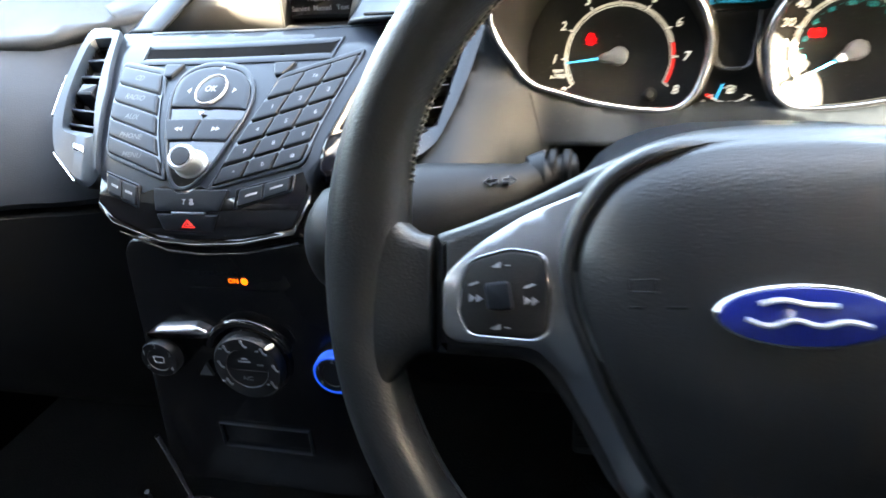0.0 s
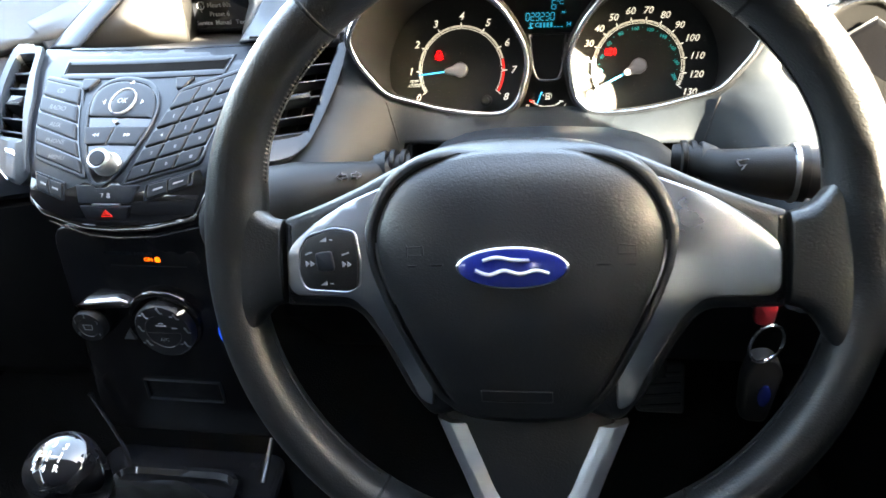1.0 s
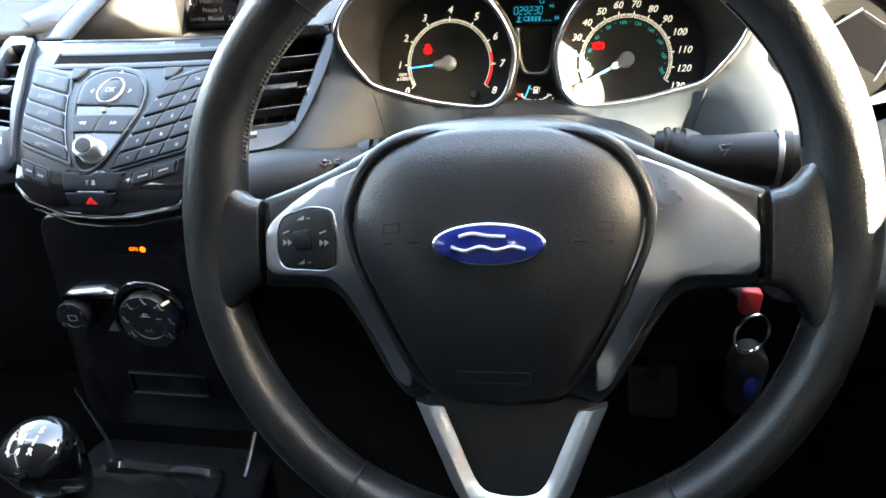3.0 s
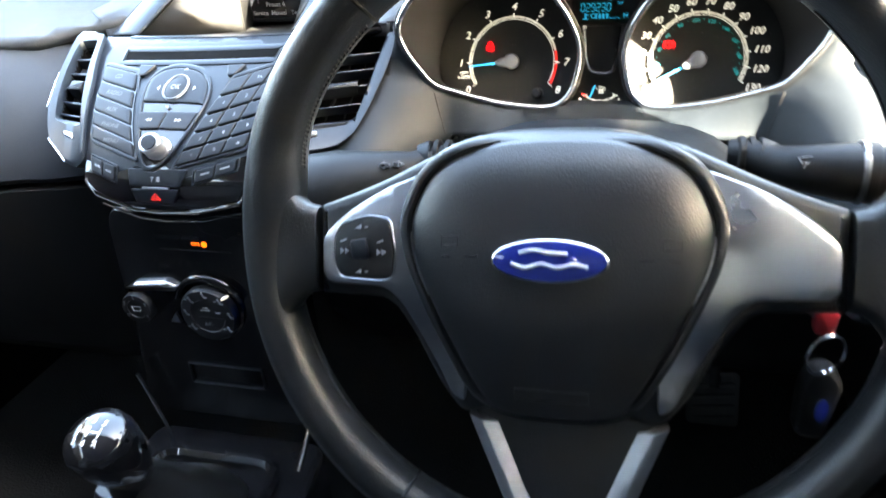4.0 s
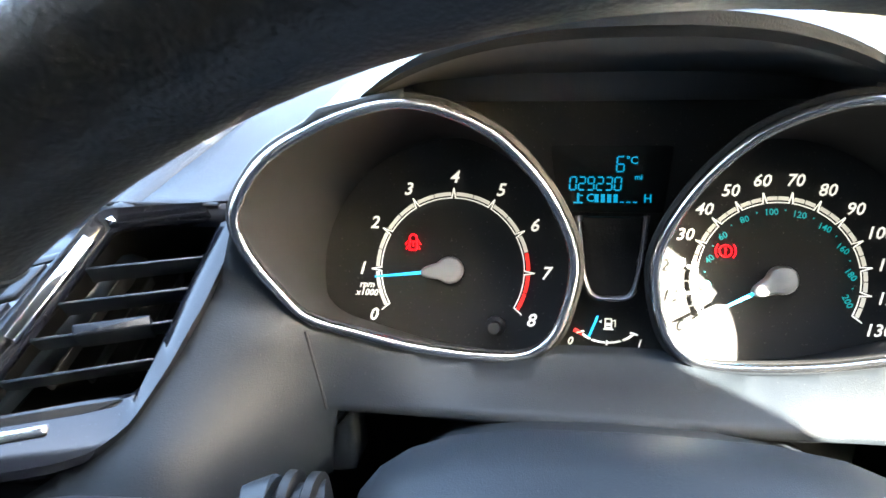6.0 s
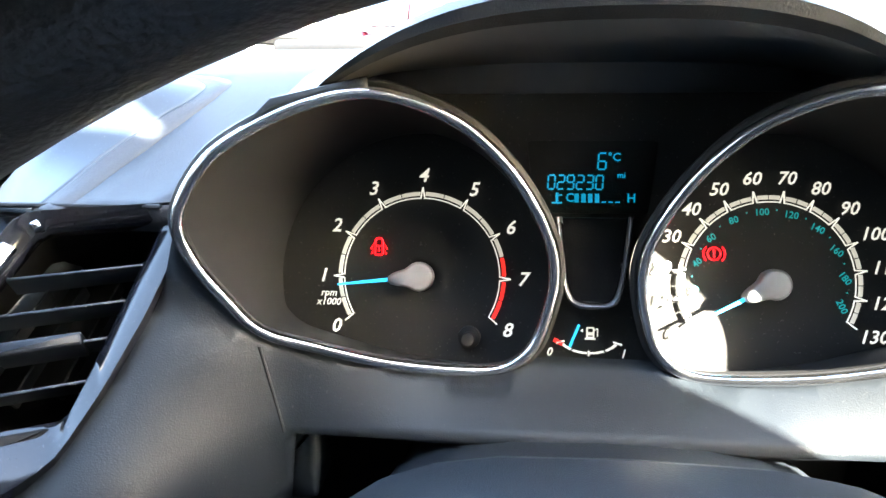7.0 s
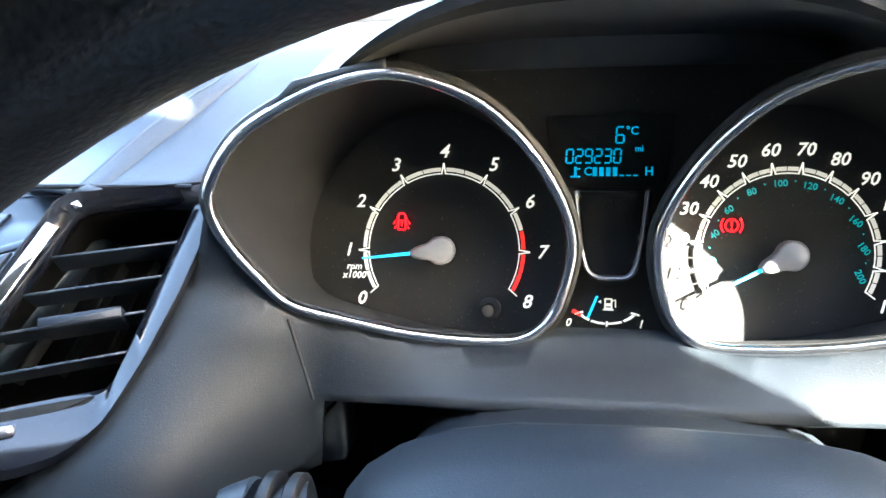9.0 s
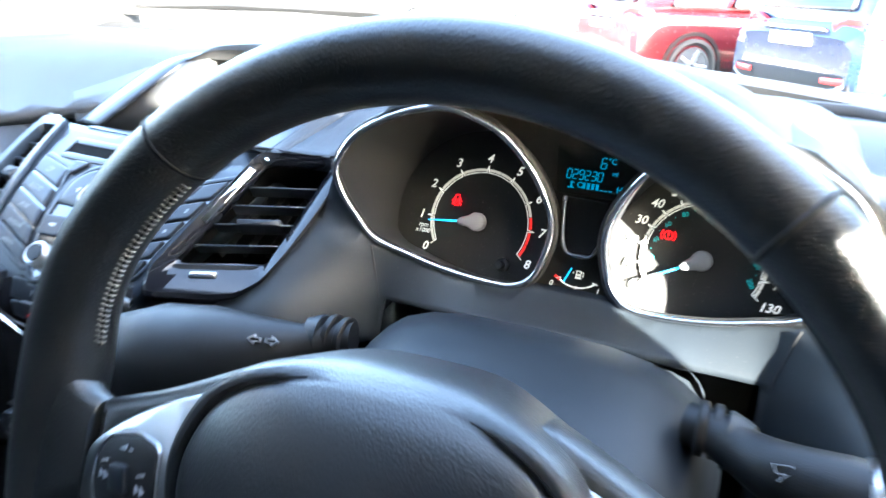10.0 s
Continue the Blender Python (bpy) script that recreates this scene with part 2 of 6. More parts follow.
M_TEAL = material("dial_teal", (0.02, 0.32, 0.32), 0.5, emit=(0.0, 0.6, 0.6), power=0.0072)
M_NEEDLE = material("needle_blue", (0.02, 0.30, 0.60), 0.4, emit=(0.02, 0.45, 0.95), power=0.0360)
M_LCD = material("lcd_blue", (0.01, 0.20, 0.38), 0.4, emit=(0.0, 0.36, 0.62), power=0.0130)
M_WARN = material("warning_red", (0.6, 0.01, 0.015), 0.4, emit=(1.0, 0.003, 0.010), power=0.060)
M_AMBER = material("amber_light", (0.6, 0.10, 0.01), 0.4, emit=(1.0, 0.13, 0.01), power=0.0540)
M_HUB = material("needle_cap", (0.1950, 0.1950, 0.2025), 0.35, metal=0.4)
M_BADGE = material("badge_blue", (0.008, 0.018, 0.16), 0.12, coat=0.8)
M_ROOF = material("grey_headlining", (0.22, 0.222, 0.228), 0.9, grain=0.3, cell=0.002)
M_CLOTH = material("seat_cloth", (0.02, 0.02, 0.022), 0.85, grain=0.5, cell=0.0015)
M_CARPET = material("black_carpet", (0.005, 0.005, 0.005), 0.95, grain=0.6, cell=0.003)
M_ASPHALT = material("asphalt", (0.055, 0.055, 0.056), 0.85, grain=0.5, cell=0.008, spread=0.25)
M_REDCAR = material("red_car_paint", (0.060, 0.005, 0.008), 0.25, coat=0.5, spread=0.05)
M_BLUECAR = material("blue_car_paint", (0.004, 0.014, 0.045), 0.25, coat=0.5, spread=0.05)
M_WHITECAR = material("white_car_paint", (0.72, 0.72, 0.72), 0.3, coat=0.8, spread=0.05)
M_GREYCAR = material("grey_car_paint", (0.06, 0.064, 0.07), 0.3, coat=0.8, spread=0.05)
M_TYRE = material("tyre_rubber", (0.02, 0.02, 0.02), 0.8)
M_DARKGLASS = material("tinted_glass", (0.02, 0.025, 0.03), 0.06, spread=0.05)
M_LAMP = material("red_lamp_lens", (0.45, 0.02, 0.02), 0.15, coat=0.5)
M_BLUERING = material("blue_ring", (0.01, 0.05, 0.5), 0.4, emit=(0.0, 0.10, 1.0), power=0.012)
M_SCREEN = material("screen_glass", (0.012, 0.013, 0.016), 0.15, spread=0.05)
M_KEYRED = material("red_plastic", (0.26, 0.012, 0.018), 0.35)
for m, level in ((M_DIAL, 0.15), (M_BLACK, 0.25), (M_LEVER, 0.2), (M_DASH, 0.20), (M_CONE, 0.25), (M_DASH_TOP, 0.16), (M_RECESS, 0.3), (M_HOLE_SHADE, 0.05), (M_STACK, 0.26), (M_BUTTON, 0.2), (M_PANEL, 0.25), (M_KNOB, 0.3), (M_VENT, 0.36), (M_MATT, 0.1), (M_PAD, 0.5)):
    m.node_tree.nodes["Principled BSDF"].inputs["Specular IOR Level"].default_value = level


# ---- frames of the main forms ----
WHEEL_FLAT = frame_at((0.004, 0.039, 0.888), 68.0)    # right, up in the rim's plane, towards the driver
TURN = radians(1.8)                                   # the wheel stands a little off straight ahead


def WHEEL(u, w, h=0.0):
    return WHEEL_FLAT(u * math.cos(TURN) - w * math.sin(TURN), u * math.sin(TURN) + w * math.cos(TURN), h)


DIAL = frame_at((0.013, 0.308, 0.928), 71.0)
XC = 0.0125                                           # middle of the instruments


def stack(x, v, h=0.0):
    """The radio's curved face: x, height above its middle, proud of it."""
    y = 0.172 + 1.15 * v + 13 * v * v
    n = Vector((0, -1, 1.15 + 26 * v)).normalized()
    return Vector((x, y + 0.8 * (x + 0.335) ** 2, 0.898 + v)) + n * h


def hvac(x, z, h=0.0):
    return Vector((x, 0.165 - h, z))


# ---- shell of the car ----
def box_mesh(name, lo, hi, mat, r=0.01):
    bm = bmesh.new()
    bmesh.ops.create_cube(bm, size=1.0)
    for v in bm.verts:
        v.co = Vector([lo[i] + (v.co[i] + 0.5) * (hi[i] - lo[i]) for i in range(3)])
    if r:
        bmesh.ops.bevel(bm, geom=bm.edges[:], offset=r, segments=3, profile=0.5, affect='EDGES')
    me = bpy.data.meshes.new(name)
    bm.to_mesh(me)
    bm.free()
    me.materials.append(mat)
    me.shade_smooth()
    me.set_sharp_from_angle(angle=radians(38))
    return me


SILL = 1.0      # top of the driver's door
tagged(put("floor", box_mesh("floor", (-1.05, -1.7, 0.22), (0.42, 0.95, 0.27), M_CARPET)), "black carpeted floor of the car", "floor", kind="structure")
tagged(put("ceiling", box_mesh("ceiling", (-0.98, -1.75, 1.50), (0.44, -0.08, 1.54), M_ROOF)), "pale grey fabric headlining of the car", "ceiling", kind="structure")
tagged(put("bulkhead", box_mesh("bulkhead", (-1.08, 0.90, 0.22), (0.45, 0.95, 0.93), M_BLACK)), "dark bulkhead under the dashboard", "bulkhead", kind="structure")
for nm, x0, x1, top_of in (("door_1", 0.41, 0.47, SILL), ("door_2", -1.10, -1.04, 1.12)):
    tagged(put(nm, box_mesh(nm, (x0, -1.7, 0.22), (x1, 0.95, top_of), M_BLACK, 0.02)), "dark grey plastic door trim below the side window", "door", kind="structure")
# blank wall in place of rear side glass; lowers the light inside
tagged(put("wall_left_blind", box_mesh("wall_left_blind", (-1.10, -1.70, 1.10), (-1.04, -0.30, 1.52), M_ROOF, 0.02)), "unseen grey wall that closes the passenger side to cut light from behind", "pillar", kind="structure")
tagged(put("wall_head", box_mesh("wall_head", (-1.10, -0.28, 1.30), (-1.04, 0.16, 1.52), M_ROOF, 0.01)), "grey trimmed edge of the roof over the side window", "wall", kind="structure")
# driver's side: unseen panel whose outline and gaps lay out the sun patches
side = [(-1.7, 0.97), (0.044, 0.97), (0.044, 1.103), (0.063, 1.120), (0.066, 1.182), (0.079, 1.182), (0.092, 1.108), (0.16, 1.085), (0.16, 1.52), (-1.7, 1.52)]
# these two gaps let sun onto the wheel rim and the screen recess
rim_sun_gap = [(-0.119, 1.030), (-0.095, 1.030), (-0.086, 1.060), (-0.084, 1.095), (-0.088, 1.130), (-0.095, 1.165), (-0.103, 1.192), (-0.121, 1.190), (-0.1175, 1.160), (-0.1165, 1.130), (-0.1135, 1.090), (-0.114, 1.060)]
pod_sun_gap = [(-0.156, 1.424), (-0.129, 1.389), (-0.098, 1.366), (-0.031, 1.321), (-0.020, 1.327), (-0.030, 1.367), (-0.059, 1.406), (-0.093, 1.440), (-0.123, 1.442)]
v, f = sheet(side, [rim_sun_gap, pod_sun_gap], 0.05, lambda y, z: Vector((0.443, y, z)))
tagged(thick(put("wall_sun_mask", mesh("wall_sun_mask", v, f, M_ROOF, False)), 0.006), "unseen grey side panel cut to shape the sun patches", "wall", kind="structure")
# added out of view to keep direct sun off the right dashboard top
tagged(put("wall_dash_shade", box_mesh("wall_dash_shade", (0.41, 0.23, SILL - 0.02), (0.47, 0.66, 1.20), M_DASH, 0.02)), "unseen dark panel that keeps sun off the dashboard top", "wall", kind="structure")
# extra block by the roof edge; stops sun reaching pod and passenger dashboard
tagged(put("wall_roof_stop", box_mesh("wall_roof_stop", (0.18, -0.12, 1.495), (0.44, 0.02, 1.535), M_ROOF, 0.01)), "unseen grey block at the roof edge that keeps sun off the passenger dashboard", "wall", kind="structure")
# carried up to the roof, with no rear window, to block light from behind
tagged(put("wall_rear", box_mesh("wall_rear", (-1.05, -1.75, 0.22), (0.42, -1.68, 1.51), M_CARPET)), "unseen dark rear wall that shuts out light from behind", "wall", kind="structure")
for i, (x, y, lean) in enumerate(((0.40, 0.62, 0.81), (-1.03, 0.62, 0.81), (0.36, -1.6, 0), (-0.98, -1.6, 0))):
    lo, hi = Vector((x, y, 0.92)), Vector((x - (0.04 if x > 0 else -0.04), y - lean * 0.95, 1.45))
    if i == 0:
        hi = lo.lerp(hi, 0.66)
    v, f = tube([lo, lo.lerp(hi, 0.5), hi], [0.05, 0.045, 0.045], 10, squash=0.6)
    tagged(put("trim", mesh("trim", v, f, M_ROOF)), "grey pillar trim of the car body", "pillar", kind="structure")


def seat(x):
    s = thing("driving_chair", (x, -0.6, 0.27), "black cloth car seat with a headrest", "seat", "front seats")
    put("cushion", box_mesh("cushion", (x - 0.25, -0.75, 0.30), (x + 0.25, -0.25, 0.52), M_CLOTH, 0.05), s)
    put("backrest", box_mesh("backrest", (x - 0.24, -0.95, 0.45), (x + 0.24, -0.80, 1.05), M_CLOTH, 0.05), s)
    put("headrest", box_mesh("headrest", (x - 0.13, -0.98, 1.09), (x + 0.13, -0.88, 1.26), M_CLOTH, 0.04), s)


seat(0.0)
seat(-0.67)

# ---- dashboard ----
TACH = [(-0.146, 0.968), (-0.134, 0.988), (-0.115, 1.0005), (-0.096, 1.008), (-0.076, 1.011), (-0.057, 1.006), (-0.038, 0.995), (-0.021, 0.976),
        (-0.009, 0.954), (-0.005, 0.936), (-0.008, 0.917), (-0.014, 0.902), (-0.026, 0.894), (-0.046, 0.895), (-0.074, 0.901), (-0.100, 0.910), (-0.121, 0.919), (-0.133, 0.934), (-0.143, 0.951)]


def bezel_y(x):
    return 0.281 - 0.25 * max(0.0, abs(x - XC) - 0.0185)


def smooth(a, b, t):
    t = max(0.0, min(1.0, (t - a) / (b - a)))
    return t * t * (3 - 2 * t)


def cowl_y(x, z):
    """Depth of the dashboard's face round the instruments."""
    d = abs(x - XC)
    zb = float(np.interp(d, (0.06, 0.0865, 0.1125, 0.1335, 0.1455, 0.156), (0.8945, 0.901, 0.910, 0.919, 0.934, 0.951)))
    near = bezel_y(x)
    if z < zb:
        t = min(1.0, (zb - z) / (zb - 0.878))
        near += (min(near, 0.243) - near) * t
    side = float(np.interp(z, (0.79, 0.885, 0.893, 0.911, 0.933, 0.955, 0.98), (0.10, 0.187, 0.198, 0.220, 0.246, 0.266, 0.275)))
    edge_d = float(np.interp(z, (0.910, 0.919, 0.934, 0.951, 0.968, 0.988, 1.0005), (0.1125, 0.1335, 0.1455, 0.1555, 0.1585, 0.1465, 0.1275)))
    w = min(smooth(0.120, 0.185, d), smooth(0.003, 0.040, d - edge_d) if z > 0.912 else 1.0)
    near += 0.002
    y = near * (1 - w) + side * w
    return max(y, 0.12)


def tach_loop(n=6, mirror=False):
    pts = spl(TACH, n)
    if mirror:
        pts = [Vector((2 * XC - p[0], p[1])) for p in reversed(pts)]
    return pts


left = tach_loop()
right = tach_loop(mirror=True)
# one opening for both dials: the left loop's outer side, then the right one's
iL = [p for p in left]
top_i = min(range(len(left)), key=lambda i: (left[i] - Vector((-0.076, 1.011))).length)
bot_i = min(range(len(left)), key=lambda i: (left[i] - Vector((-0.020, 0.897))).length)
seq, i = [], bot_i
while i % len(left) != top_i:
    seq.append(left[i % len(left)])
    i += 1
seq.append(left[top_i])
hole = seq + [Vector((seq[-1][0], 1.03)), Vector((2 * XC - seq[-1][0], 1.03))] + [Vector((2 * XC - p[0], p[1])) for p in reversed(seq)]

dash = thing("dashboard", (-0.3, 0.5, 0.6), "dark grey grained plastic car dashboard", "dashboard")
face = [(-0.146, 0.970), (-0.142, 0.980), (-0.110, 1.010), (-0.06, 1.02), (0.0125, 1.02), (0.085, 1.02), (0.135, 1.010), (0.165, 0.990), (0.185, 0.975), (0.215, 0.990), (0.25, 0.998), (0.29, 0.990), (0.41, 0.97),
        (0.41, 0.90), (0.41, 0.80), (0.135, 0.80), (0.133, 0.878), (-0.108, 0.878), (-0.112, 0.846), (-0.200, 0.846), (-0.236, 0.860), (-0.208, 0.876), (-0.195, 0.884), (-0.181, 0.897), (-0.168, 0.915), (-0.160, 0.932), (-0.153, 0.950)]
VENT_HOLE = disc(0.046, 36, 0.247, 0.945)
v, f = sheet(face, [hole, VENT_HOLE], 0.006, lambda x, z: Vector((x, cowl_y(x, z), z)))
thick(put("cluster_surround", mesh("cluster_surround", v, f, M_DASH), dash), 0.003)
# rounded end of the opening, and the underside behind the lip
v, f = plate(spl([(-0.1245, 0.8440), (-0.1240, 0.8560), (-0.1205, 0.8670), (-0.1140, 0.8745), (-0.1060, 0.8775), (-0.1020, 0.8770), (-0.1025, 0.8600), (-0.1030, 0.8440)], 3), lambda u, w, h: Vector((u, 0.268 - h, w)), 0.0, 0.020, 0.003)
put("lip_end", mesh("lip_end", v, f, M_DASH), dash)
v, f = loft([[Vector((x, y, z)) for x in (-0.108, -0.05, 0.0, 0.07, 0.133)] for y, z in ((0.249, 0.8775), (0.30, 0.872), (0.31, 0.78))], False)
thick(put("lip_underside", mesh("lip_underside", v, f, M_BLACK), dash), 0.002)


def top_z(x, y):
    z = 0.966 - 0.012 * smooth(-0.24, -0.42, x) * (1 - smooth(0.30, 0.46, y)) + 0.045 * smooth(0.245, 0.48, y) * (1 - 0.5 * smooth(-0.12, 0.02, x)) - 0.012 * smooth(0.6, 1.0, y) - 0.022 * smooth(0.5, 0.72, y) * smooth(-0.1, 0.12, x)
    return z - 0.02 * smooth(0.2, 0.4, x) - 0.015 * smooth(-0.55, -0.9, x)


edge = [(-1.04, 0.30), (-0.60, 0.27), (-0.53, 0.275), (-0.500, 0.305), (-0.462, 0.318), (-0.440, 0.352), (-0.412, 0.388), (-0.38, 0.412), (-0.3125, 0.430), (-0.245, 0.428), (-0.204, 0.414), (-0.196, 0.385), (-0.202, 0.350), (-0.2085, 0.310), (-0.2105, 0.285), (-0.2115, 0.262), (-0.160, 0.262),
        (-0.154, 0.30), (-0.146, 0.340), (-0.05, 0.352), (0.08, 0.352), (0.171, 0.340), (0.178, 0.30), (0.184, 0.275), (0.25, 0.292), (0.31, 0.275), (0.41, 0.268), (0.41, 0.70), (0.25, 0.84), (0.0, 0.90), (-0.33, 0.94), (-0.66, 0.90), (-1.04, 0.78)]
v, f = sheet(edge, [], 0.02, lambda x, y: Vector((x, y, top_z(x, y))))
thick(put("top_pad", mesh("top_pad", v, f, M_DASH_TOP), dash, "soft grained dashboard top"), 0.01)


v, f = tube([Vector((x, y, top_z(x, y) + 0.001)) for x, y in ((-0.30, 0.82), (-0.15, 0.79), (0.0, 0.765), (0.1, 0.755), (0.2, 0.748), (0.30, 0.72), (0.40, 0.66))], 0.011, 10)
put("rear_edge", mesh("rear_edge", v, f, M_BLACK), dash, "black edge strip at the windscreen")


def brow_arc(k, y, lift, narrow=0.0, n=28):
    out = []
    for i in range(n + 1):
        s = -1 + 2 * i / n
        x = XC + s * (0.112 - narrow * 0.3)
        z = 1.009 + (0.029 + lift) * (1 - abs(s) ** 2.6)
        out.append(Vector((x, y + 0.03 * abs(s) ** 2, z)))
    return out


# lining and cheek carry the light under the hood in their colour
v, f = loft([[p + Vector((0, 0, -0.030)) for p in brow_arc(0, 0.345, -0.022, 0.018)], brow_arc(0, 0.343, -0.022, 0.018), brow_arc(0, 0.29, -0.012, 0.010), brow_arc(0, 0.245, -0.003, 0.006)], False)
put("hood_lining", mesh("hood_lining", v, f, M_LINING_LIT), dash, "lining of the hood, black plastic coloured paler for the light under it")
cheek = [brow_arc(0, 0.345, -0.022, 0.018)[-1], brow_arc(0, 0.315, -0.017, 0.014)[-1], brow_arc(0, 0.29, -0.012, 0.010)[-1]]
v, f = loft([[p + Vector((0, 0, 0.001)) for p in cheek], [p + Vector((0, 0, -0.010)) for p in cheek]], False)
thick(put("hood_cheek", mesh("hood_cheek", v, f, M_LINING_LIT), dash), 0.002)
loops = [brow_arc(0, 0.245, -0.003, 0.006), brow_arc(0, 0.237, 0.001, 0.002), brow_arc(0, 0.236, 0.006), brow_arc(0, 0.245, 0.010), brow_arc(0, 0.33, 0.006), brow_arc(0, 0.45, -0.026)]
v, f = loft(loops, False)
put("instrument_hood", mesh("instrument_hood", v, f, M_DASH_TOP), dash, "grained hood over the instruments")
for e in (0, -1):
    rows, sgn = [], 1 if e else -1
    for lp in loops[2:]:
        p = lp[e]
        q = Vector((XC + sgn * 0.166, p.y - 0.012, top_z(XC + sgn * 0.166, p.y) - 0.002))
        rows.append([p, p.lerp(q, 0.35) + Vector((sgn * 0.003, 0, 0.0045)), p.lerp(q, 0.7) + Vector((sgn * 0.003, 0, 0.004)), q])
    v, f = loft(rows, False)
    thick(put("hood_flank", mesh("hood_flank", v, f, M_DASH_TOP), dash), 0.002)
v, f = tube([Vector((x, 0.2625, 0.9672)) for x in (-0.238, -0.22, -0.20, -0.18, -0.161)], 0.0012, 8)
put("panel_gap", mesh("panel_gap", v, f, M_BLACK), dash)
for x in (-0.119, 0.1445):
    gap = [Vector((x + (0.905 - z) * 0.25 * (1 if x < 0 else -1), 0, z)) for z in (0.914, 0.908, 0.902, 0.896, 0.890, 0.884, 0.879)]
    v, f = tube([Vector((p.x, cowl_y(p.x, p.z), p.z)) for p in gap], 0.0007, 6)
    put("panel_gap", mesh("panel_gap", v, f, M_BLACK), dash)

# lower dash, passenger side and under the radio
PASSENGER_X = ((-1.04, 0), (-0.8, 0), (-0.6, 0.001), (-0.53, 0.005), (-0.50, 0.014), (-0.475, 0.017), (-0.45, 0.026), (-0.40, 0.05))


def passenger_row(y, z):
    return [Vector((x, y + e * (1 + 3.2 * smooth(0.915, 0.955, z)), z)) for x, e in PASSENGER_X]


rolled = [[Vector((x, y + e * 4.2, top_z(x, y) + over)) for x, e in PASSENGER_X] for y, over in ((0.47, -0.004), (0.44, 0.0004), (0.40, 0.0015), (0.35, 0.0015), (0.31, 0.0015), (0.285, 0.0015))]
v, f = loft(rolled + [passenger_row(y, z) for y, z in ((0.264, 0.9500), (0.244, 0.9400), (0.224, 0.9265), (0.205, 0.910), (0.190, 0.894), (0.179, 0.878), (0.171, 0.862), (0.168, 0.851), (0.171, 0.846), (0.180, 0.844))], False)
thick(put("passenger_side", mesh("passenger_side", v, f, M_DASH_TOP), dash, "passenger side of the dashboard"), 0.006)
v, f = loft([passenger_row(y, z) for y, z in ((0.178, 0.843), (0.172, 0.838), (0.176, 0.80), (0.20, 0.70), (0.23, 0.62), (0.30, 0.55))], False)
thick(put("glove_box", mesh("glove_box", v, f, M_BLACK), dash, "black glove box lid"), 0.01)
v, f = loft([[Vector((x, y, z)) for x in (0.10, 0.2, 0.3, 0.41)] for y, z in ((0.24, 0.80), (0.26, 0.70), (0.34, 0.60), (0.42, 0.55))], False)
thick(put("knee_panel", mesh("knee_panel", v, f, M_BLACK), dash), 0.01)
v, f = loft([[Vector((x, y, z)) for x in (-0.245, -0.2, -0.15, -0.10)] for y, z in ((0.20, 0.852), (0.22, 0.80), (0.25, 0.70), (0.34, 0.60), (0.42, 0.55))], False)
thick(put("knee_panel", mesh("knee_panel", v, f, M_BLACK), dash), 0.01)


# ---- steering wheel ----
wheel = thing("steering_wheel", (0.004, 0.039, 0.888), "black leather steering wheel with silver spokes", "steering wheel")
RIM_R = 0.1815


def rim_at(u, v, h):
    """Places on the rim; its upper half leans towards the driver."""
    up = smooth(-0.02, 0.10, v)
    return WHEEL(u + 0.003, v - 0.005 * up, h - 0.004 * (1 - up) + 0.105 * v * up)



def rim_loop(a, grow=0.0):
    """Section of the rim at the angle a (degrees), with thumb rests above the spokes."""
    swell = sum(math.exp(-((((a - c + 180) % 360) - 180) / 13.0) ** 2) for c in (8, 172))
    rr, rn = 0.0148 + 0.004 * swell + grow, 0.0185 + 0.002 * swell + grow
    r0 = RIM_R - 0.0035 * swell
    ca, sa = math.cos(radians(a)), math.sin(radians(a))
    out = []
    for k in range(20):
        q = 2 * math.pi * k / 20
        r = r0 + rr * math.cos(q)
        out.append(rim_at(r * ca, r * sa, rn * math.sin(q)))
    return out


v, f = loft([rim_loop(a) for a in range(0, 361, 3)])
rim = put("rim", mesh("rim", v, f, M_LEATHER), wheel)
for a in (50, 129, 238, 302):
    v, f = loft([rim_loop(a - 0.35, 0.0002), rim_loop(a - 0.2, 0.0006), rim_loop(a + 0.2, 0.0006), rim_loop(a + 0.35, 0.0002)])
    put("seam", mesh("seam", v, f, M_BLACK), rim)
def rim_skin(a, q, grow=0.0):
    """A place on the rim's skin: a round the wheel, q round its section, from the outer side over the front (degrees)."""
    swell = sum(math.exp(-((((a - c + 180) % 360) - 180) / 13.0) ** 2) for c in (8, 172))
    r = RIM_R - 0.0035 * swell + (0.0148 + 0.004 * swell + grow) * math.cos(radians(q))
    return rim_at(r * math.cos(radians(a)), r * math.sin(radians(a)), (0.0185 + 0.002 * swell + grow) * math.sin(radians(q)))


bits = []
for a0, a1 in ((131, 163), (17, 48), (198, 236), (304, 342)):
    put("seam_line", mesh("seam_line", *tube([rim_skin(a, 179, 0.0001) for a in range(a0, a1 + 1, 2)], 0.0006, 6), M_BLACK), rim)
    a = a0
    while a0 == 131 and a < a1:
        bits.append(tube([rim_skin(a - 0.25, 170, 0.0001), rim_skin(a - 0.1, 176, 0.0011), rim_skin(a + 0.1, 182, 0.0011), rim_skin(a + 0.25, 188, 0.0001)], 0.00048, 5))
        a += 0.95
put("stitching", mesh("stitching", *join(*bits), M_THREAD), rim, "pale grey stitching", kind="stuff")

PAD = [(0.0, 0.066), (0.038, 0.0630), (0.069, 0.0490), (0.0845, 0.024), (0.085, 0.0), (0.0755, -0.027), (0.060, -0.060), (0.044, -0.088), (0.030, -0.096), (0.0, -0.0985)]
pad_loop = [p + Vector((-0.002, 0)) for p in spl(PAD + [(-x, y) for x, y in reversed(PAD[1:-1])], 6)]
